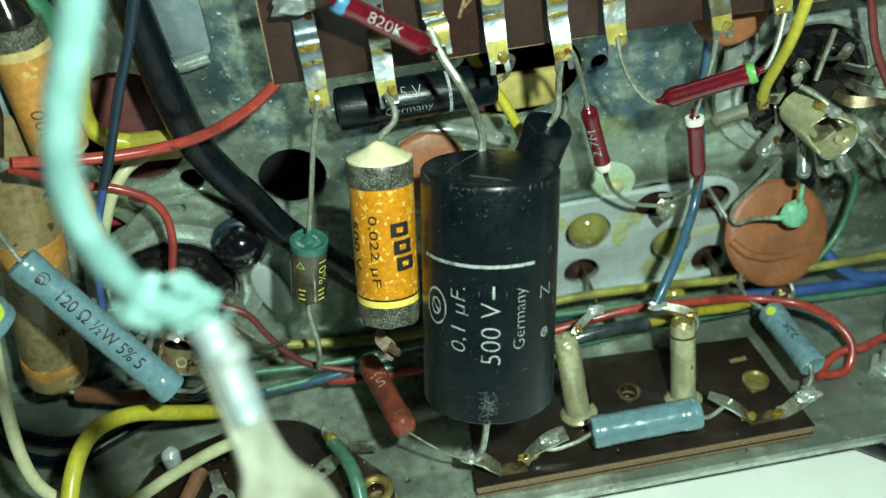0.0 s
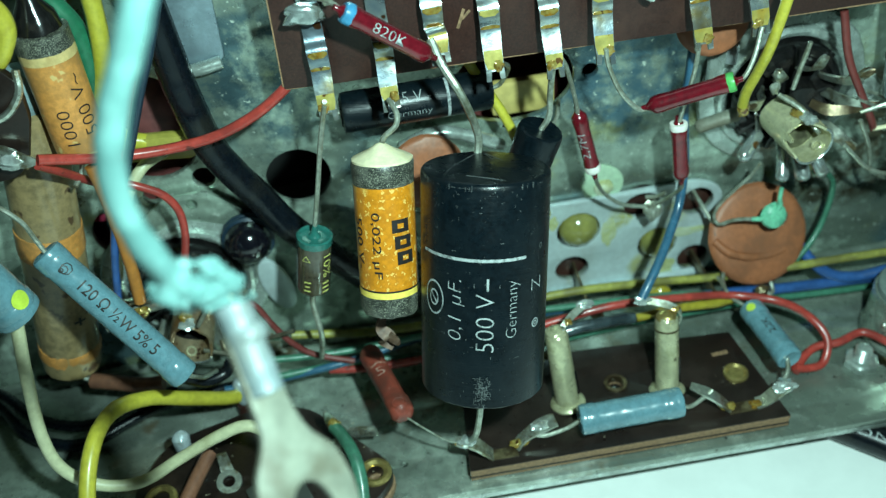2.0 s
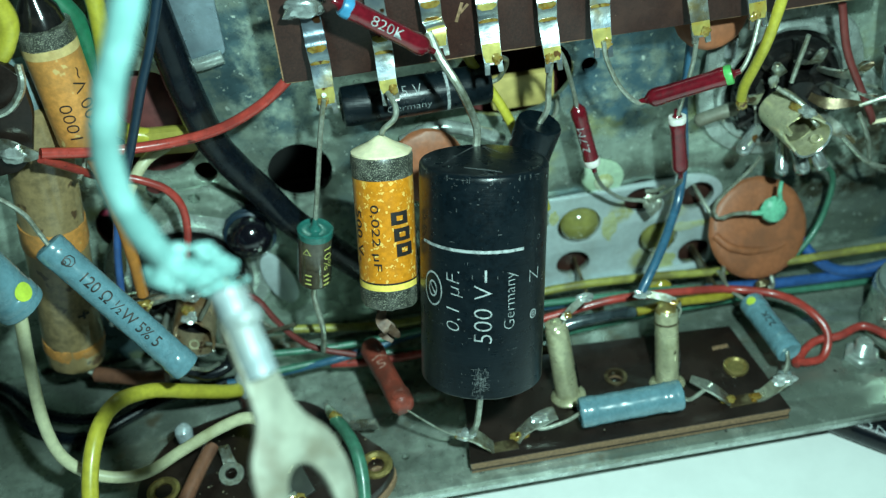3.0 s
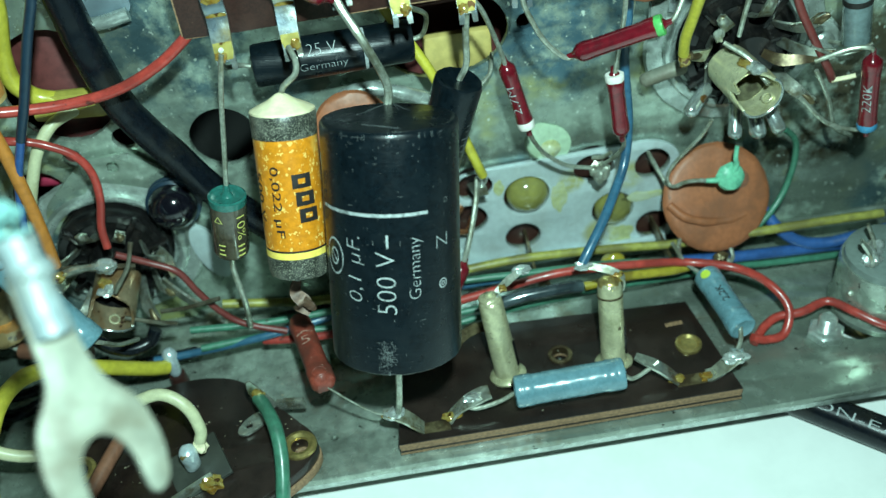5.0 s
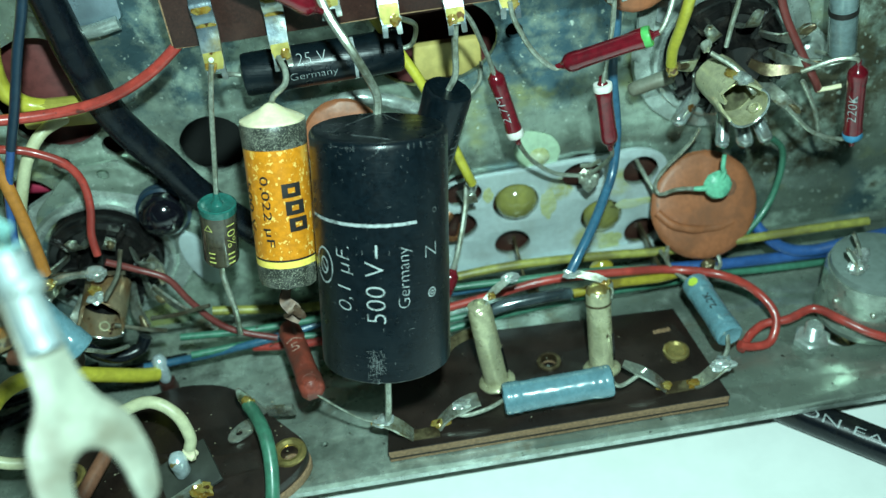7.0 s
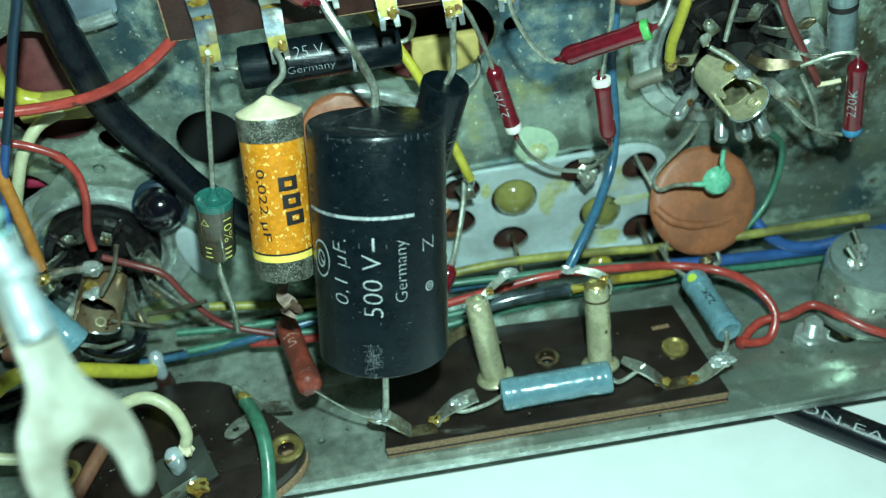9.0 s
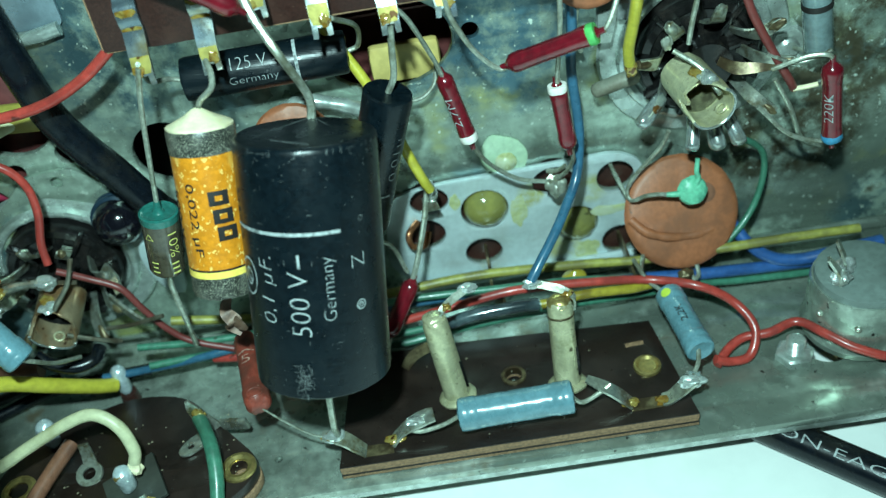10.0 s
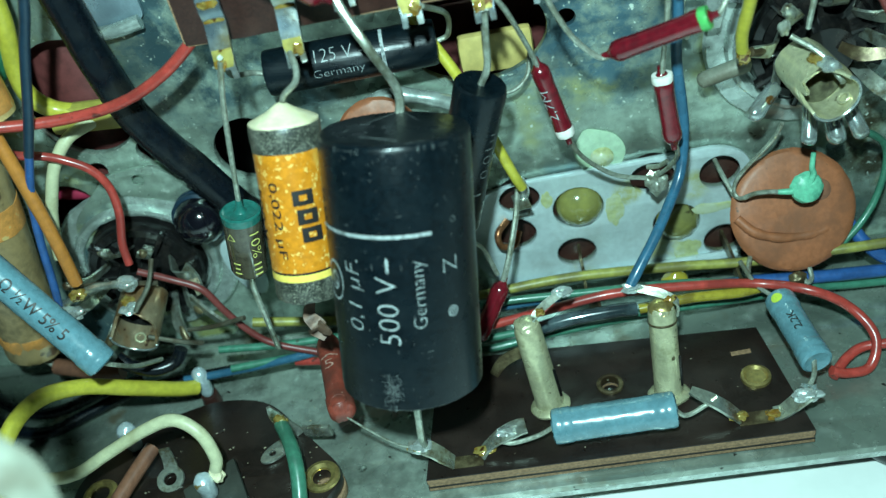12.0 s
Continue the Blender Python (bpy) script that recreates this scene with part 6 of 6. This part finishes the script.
# ---- lower corner: jack plate and its wires ----
wire("yellow_wire", "thick yellow wire arching over the jack plate to a lug", [(-52.0, 80, 6), (-52.4, 86, 17), (-51.0, 94, 23.6), (-48.6, 101.4, 24.0), (-44.2, 106.6, 20.6), (-39.0, 110.4, 15.0), (-34.2, 114.4, 9.2), (-31.8, 116.6, 6.6)], 1.35, YEL_PVC)
wire("cream_wire", "cream insulated wire looping to the jack plate", [(-57.2, 104.6, 44), (-57.6, 100.6, 37), (-58.6, 97.6, 26), (-57.4, 96.0, 18.6), (-52.6, 95.2, 14.0), (-46.4, 96.0, 12.0), (-39.4, 97.4, 14.6), (-32.0, 97.8, 18.2), (-27.0, 97.8, 19.4), (-23.4, 96.4, 17.2), (-22.2, 95.0, 13.0), (-22.8, 94.4, 10.8)], 1.02, CREAM_PVC)
wire("black_wire", "black cable coiled low at the chassis end", [(-92, 132, 5), (-80.8, 129.1, 2.5), (-73.9, 120.5, 2.2), (-66.9, 116.2, 2.0), (-60.5, 115.5, 1.9), (-54.5, 118.3, 2.2), (-47.3, 121.4, 2.6), (-36.4, 122.9, 2.5), (-28, 124, 2)], 1.15, RUBBER)
wire("black_wire", "second black cable coiled low at the chassis end", [(-90, 131, 8), (-79, 128.6, 5.6), (-72.1, 122.6, 4.2), (-65.1, 118.8, 4.0), (-58.6, 117.9, 4.4), (-51.4, 120.4, 5.0), (-44, 123, 4.6)], 1.05, RUBBER)
post_l = thing("standoff_lug", (-31.4, 118.6, 0), "white-soldered standoff lug with a dark red foot", "lug")
part("foot", lathe([(0, 0), (0, 1.8), (2.6, 1.5), (2.6, 0)], (-31.4, 118.6, 0), (-31.2, 118.4, 6), 20), BAKELITE, post_l, "dark red foot")
part("solder_top", sausage((-31.4, 118.5, 2.4), (-31.0, 118.0, 9.6), 1.3), BRIGHT_SOLDER, post_l, "bright solder")

jack = thing("jack_plate", (-25, 98, 0), "dark brown jack plate with brass eyelets, lifted on spacers", "jack plate")
jo = rounded([(-4.2, 96.2), (-19, 113.2), (-28, 115.0), (-45, 110), (-51, 98), (-44, 86), (-30, 80), (-14, 86), (-6.4, 91.4)], 4.0)
part("lower_sheet", sheet(jo, [circle(-7.8, 95.4, 1.5, 18)], 1.6, at(0.3, -0.3, 1.2), 0.15), BOARD_EDGE, jack, "tan lower layer")
part("upper_sheet", sheet(jo, [circle(-7.8, 95.4, 1.6, 18), circle(-33.4, 98.6, 1.0, 14)], 2.2, at(0, 0, 3.15), 0.2), DARK_BOARD, jack)
for ex, ey in ((-7.8, 95.4), (-45.4, 97.6)):
    part("eyelet", lathe([(0, 1.5), (0, 3.0), (0.4, 2.9), (0.6, 2.3), (0.3, 1.6), (-2.5, 1.5)], (ex, ey, 4.25), (ex, ey, 9), 28, closed=True), BRASS, jack, "brass eyelet")
part("clamp", block((9.5, 8.5, 0.8), at(-24.4, 93.4, 5.4, 12, -14, 20), 0.2), CLAMP_GREY, jack, "grey metal clamp")
part("clamp_side", block((8.0, 0.8, 4.0), at(-25.0, 89.6, 4.2, 8, -14, 20), 0.2), TIN, jack, "bright clamp side")
part("solder_post", sausage((-25.2, 93.6, 5.4), (-24.8, 92.9, 11.4), 1.45), BRIGHT_SOLDER, jack, "bright solder post")
part("solder_post", blob((-23.0, 94.2, 9.6), (1.2, 1.0, 1.2), 98, 0.5), CREAM_WAX, jack, "solder at the wire's end")
part("flux_drop", blob((-22.0, 89.6, 5.6), (2.0, 1.2, 1.6), 99, 0.6), FLUX, jack, "amber flux residue")
part("cup_lug", lathe([(0, 1.1), (0, 2.3), (0.4, 2.2), (0.4, 1.1)], (-33.4, 98.6, 4.6), (-33.2, 97.6, 8), 24, closed=True), TIN, jack, "round eyelet lug")
part("cup_stem", ribbon([(-33.6, 100.4, 4.6), (-34.0, 101.8, 6.0), (-34.2, 102.4, 8.0)], (1, 0, 0), [2.4, 2.0, 1.8], 0.4), TIN, jack)
part("flat_lug", sheet(circle(-15.6, 101.6, 3.2, 24, 1.5, 40), [circle(-16.4, 101.0, 0.7, 12)], 0.5, at(0, 0, 4.7), 0.1), TIN, jack, "flat oval lug")
part("solder_post", sausage((-41.6, 107.0, 3.8), (-41.2, 106.2, 10.6), 1.5), BRIGHT_SOLDER, jack, "dull solder post")
gl = part("green_lug", ribbon([(-12.6, 104.6, 4.4), (-13.6, 103.8, 8.0), (-14.4, 103.2, 11.4), (-14.8, 103.2, 13.4)], (1, 0.4, 0), [2.6, 2.2, 1.8, 0.6], 0.5), TIN, jack, "upright tinned lug")
part("flux_drop", blob((-13.8, 103.2, 9.6), (1.2, 0.9, 1.6), 103, 0.5), FLUX, gl, "amber flux residue")
part("side_tab", block((5.0, 0.8, 2.2), at(-9.0, 104.0, 5.4, 0, -8, -14), 0.1), TIN, jack, "bright tab")
wire("green_wire", "green wire from the jack plate's lug to the front", [(-13.8, 102.8, 9.4), (-12.4, 100.0, 10.0), (-10.8, 95.8, 9.6), (-10.2, 91.6, 7.4), (-10.6, 87, 4.0), (-12, 82, -1), (-16, 76, -7)], 1.2, GRN_PVC)
wire("brown_wire", "dull brown wire crossing the jack plate", [(-36.2, 103.0, 8.0), (-38.6, 98, 7.4), (-41.2, 92, 6.6), (-44, 86, 5.6), (-48, 78, 2)], 1.3, BROWN_PVC)

# ---- fork lug on its aqua wire, close before the lens ----
fork = thing("fork_terminal", (-15, 55, 81), "tinned fork terminal hanging on a frayed aqua wire", "terminal")
fd = Vector((0.22, -0.60, -0.77)).normalized()
fs = Vector((1, 0.0, 0.0))
fs = (fs - fd * fs.dot(fd)).normalized()
away = fs.cross(fd)
away = away if away.y > 0 else -away
fs = (fs * math.cos(radians(40)) + away * math.sin(radians(40))).normalized()
fn = fs.cross(-fd)
fm = Matrix(((fs.x, -fd.x, fn.x, -14.4), (fs.y, -fd.y, fn.y, 54.6), (fs.z, -fd.z, fn.z, 81.2), (0, 0, 0, 1)))
prong = rounded([(0.9 * qx, qy) for qx, qy in ((px_, py_ - 3.5 if py_ < 0 else py_) for px_, py_ in ((-1.7, 1), (1.7, 1), (1.9, -4.0), (2.6, -7.0), (5.0, -9.6), (5.6, -13.5), (4.8, -17.0), (3.0, -17.6), (2.8, -13.4), (1.7, -11.3), (-0.2, -10.6), (-1.9, -11.6), (-2.6, -13.6), (-2.8, -17.6), (-4.8, -17.2), (-5.4, -12.5), (-4.6, -9.0), (-2.2, -6.2), (-1.9, -4.0)))], 1.3)
part("fork", sheet(prong, [], 0.9, fm, 0.2), PATINA, fork)
crimp = [fm @ Vector((0, v, 0.5)) for v in (3.0, 1.6, 0.2, -1.6, -3.4, -5.6)]
part("crimp", tube([tuple(c) for c in crimp], (1.7, 1.6), 16, 5, wobble=0.12), CRIMP, fork, "crimped barrel")
part("crimp_collar", sausage(tuple(fm @ Vector((0.3, 1.4, 0.8))), tuple(fm @ Vector((0.1, -1.6, 0.8))), 1.9), CRIMP, fork, "bright crimp collar")
part("wire", tube([(-14.8, 56.4, 83.6), (-16.6, 55.6, 85.6), (-18.6, 54.6, 89.4), (-20.0, 54, 95.2), (-20.0, 54, 100.6), (-18.2, 54, 106.0), (-15.6, 54.2, 111.0), (-13.2, 55, 117), (-11.5, 58, 126), (-14, 68, 140), (-30, 95, 152), (-70, 130, 150), (-105, 150, 90), (-125, 130, -5), (-160, 80, -7.2)], 1.2, 16, 6, wobble=0.15), AQUA_PVC, fork, "frayed aqua insulated wire")
for k, (c, r_) in enumerate((((-19.0, 54.8, 88.6), (1.7, 1.4, 2.0)), ((-18.0, 55.4, 86.2), (2.2, 1.5, 1.4)), ((-16.4, 55.2, 86.2), (1.8, 1.4, 1.2)), ((-15.4, 55.6, 88.2), (1.2, 1.0, 1.0)), ((-14.2, 55.6, 86.6), (1.1, 0.9, 0.9)))):
    part("frayed_end", blob(c, r_, 111 + k, 0.8), AQUA_PVC, fork, "ragged aqua insulation end")
random.seed(5)
for k in range(9):
    c = Vector((random.uniform(-19.5, -14.0), random.uniform(54, 56), random.uniform(84.6, 89)))
    part("frayed_strand", tube([tuple(c), tuple(c + Vector((random.uniform(-1.5, 1.5), random.uniform(-1, 1), random.uniform(-1.5, 1.0)))), tuple(c + Vector((random.uniform(-2.5, 2.5), random.uniform(-1, 1), random.uniform(-2.5, 1.5))))], 0.25, 6, 4), AQUA_PVC, fork)
part("bare_strands", tube([(-16.0, 55.6, 85.6), (-15.0, 55.8, 84.2), (-14.9, 55.0, 82.4)], 0.8, 10, 4), CREAM_WAX, fork, "bare strands")

# ---- small extras in the wiring ----
tagged(part("bare_wire", tube([(-47.6, 119.0, 27.6), (-44.2, 118.6, 29.6), (-39.6, 118.2, 31.0), (-35.4, 118.4, 30.8)], 0.7, 8, 6, wobble=0.3), TIN, base=(-47, 119, 28)), "flat tinned link between two socket lugs", "wire")
tagged(part("solder_joint", blob((-35.0, 118.4, 30.6), (1.9, 1.2, 1.3), 121, 0.4), SOLDER, base=(-35, 118.4, 30.6)), "round solder joint on the socket's rim", "solder joint")
tagged(part("solder_joint", blob((-46.4, 117.4, 27.0), (2.6, 1.3, 1.4), 122, 0.5), SOLDER, base=(-46.4, 117.4, 27)), "solder joint where the orange wire ends", "solder joint")
tagged(part("flux_drop", blob((-43.4, 117.6, 30.4), (1.5, 0.9, 1.0), 123, 0.5), FLUX, base=(-43.4, 117.6, 30.4)), "amber flux at the orange wire's end", "flux")
wire("black_sleeve", "black sleeved link below the socket", [(-40.3, 113.5, 19.4), (-38.3, 113.0, 17.3), (-35.3, 113.5, 15.3), (-32.1, 115.0, 15.1), (-30.6, 116.0, 16.9)], 1.15, RUBBER)
tagged(part("solder_lug", ribbon([(-29.0, 124, 21.0), (-26.0, 121.6, 19.0), (-23.4, 120.0, 17.6), (-21.6, 119.4, 17.2)], (0.2, -0.3, 1), [2.2, 2.6, 1.8, 1.0], 0.5), TIN, base=(-29, 124, 21)), "dull tinned lug beside the socket", "lug")
tagged(part("solder_lug", ribbon([(-28.0, 125, 27.0), (-26.4, 123, 25.6), (-25.6, 121.4, 23.6)], (0.6, 0, 0.6), [2.0, 2.4, 1.6], 0.5), TIN, base=(-28, 125, 27)), "short tinned lug beside the socket", "lug")
eye_tag = part("eyelet_tag", ribbon([(20.5, 112.6, 3.4), (22.4, 113.4, 5.4), (25.4, 114.2, 6.2), (28.4, 114.6, 5.6)], (0, 0.5, 1), [1.6, 2.0, 2.0, 1.6], 0.5), DIRTY, base=(22, 113, 4))
tagged(eye_tag, "bent brass tag behind the first post", "lug")

# crumbs of solder and dust that lie about
random.seed(21)
crumbs = bmesh.new()
for _ in range(95):
    q = random.choice((0, 0, 1, 2))
    if q == 0:
        c = (random.uniform(-40, -8), random.uniform(92, 108), 4.35)
    elif q == 1:
        c = (random.uniform(12, 62), random.uniform(95, 114), 3.1)
    else:
        c = (random.uniform(-20, 95), random.uniform(96, 126), 0.1)
    s = random.uniform(0.05, 0.17)
    blob(c, (s * random.uniform(0.7, 1.8), s, s * 0.6), random.random() * 9, 0.6, crumbs, 1)
tagged(part("crumbs", crumbs, CRUMB, base=(0, 100, 3), smooth=False), "pale crumbs of solder and dust on the boards", "crumbs", kind="stuff")

# ---- ear and lugs round the second socket ----
ear = part("socket_ear", ribbon([(63.4, 134.4, 62.0), (62.6, 132.0, 58.6), (61.8, 130.0, 55.0), (61.2, 129.6, 51.6)], (1, 0.25, 0), [3.0, 3.4, 3.0, 2.2], 0.8), FLANGE, base=(63, 133, 58))
tagged(ear, "bright bent metal ear of the socket ring", "bracket")
part("ear_flange", ribbon([(66.0, 134.0, 60.6), (65.2, 131.4, 57.8), (64.6, 130.2, 54.6)], (1, -0.6, 0), [1.8, 2.2, 1.8], 0.6), PALE_SOLDER, ear, "pale folded flange")
tagged(part("bent_ear", sausage((58.8, 129.0, 43.2), (66.4, 127.6, 46.0), 1.3), PATINA, base=(62, 128, 45)), "pale rounded metal ear beside the socket", "bracket")
tagged(part("brass_lug", ribbon([(78.6, 126, 47.0), (80.6, 123.6, 46.6), (83.4, 122.4, 46.8), (86.2, 122.0, 46.6)], (0, 0.6, 0.8), [1.4, 2.0, 1.6, 0.7], 0.5), DIRTY, base=(84, 124, 48)), "tarnished brass lug of the socket", "lug")
tagged(part("bare_wire", tube([(84.4, 121.4, 49.6), (88.0, 120.4, 48.0), (91.2, 119.6, 48.6), (93.2, 118.8, 50.0)], 0.32, 8, 6), TIN, base=(84, 121, 49)), "thin bright wire to the upright resistor", "wire")
tagged(part("bare_wire", tube([(89.4, 122.5, 41.8), (91.6, 122, 42.2), (93.0, 121.6, 42.6)], 0.4, 8, 5), CREAM_WAX, base=(90, 122, 42)), "short pale wire end beside the resistor", "wire")
tagged(part("bare_wire", tube([(24.0, 131, 48.6), (30.0, 130, 46.6), (33.5, 131, 48.0), (34.6, 133, 51.0)], 0.35, 8, 6), LEAD, base=(24, 131, 48)), "thin tinned wire behind the slim capacitor", "wire")
tagged(part("deck_rim", tube([(6.0, 132.6, 46.0), (12.0, 131.8, 48.6), (18.0, 131.8, 47.0), (24.0, 132.4, 43.6)], 1.3, 10, 6, wobble=0.2), FLANGE, base=(15, 132, 47)), "bright bent rim on the deck", "rim")
tagged(part("solder_joint", blob((69.4, 122.4, 53.6), (0.8, 0.7, 1.2), 131, 0.5), LEAD, base=(69.4, 122.4, 53.6)), "solder joint where the yellow wire ends", "solder joint")
tagged(part("flux_drop", blob((63.6, 121.2, 51.0), (1.0, 0.8, 1.5), 132, 0.5), FLUX, base=(63.6, 121.2, 51)), "amber flux at the yellow wire's end", "flux")
tagged(part("mica_drop", blob((53.4, 124.4, 7.6), (2.2, 1.6, 1.8), 133, 0.35), AMBER_PVC, base=(53.4, 124.4, 7.6)), "amber resin lump on the loom", "resin")
tagged(part("solder_joint", blob((72.4, 119.2, 8.6), (1.5, 1.2, 1.4), 134, 0.4), DIRTY, base=(72.4, 119.2, 8.6)), "dark solder eyelet under the disc", "solder joint")
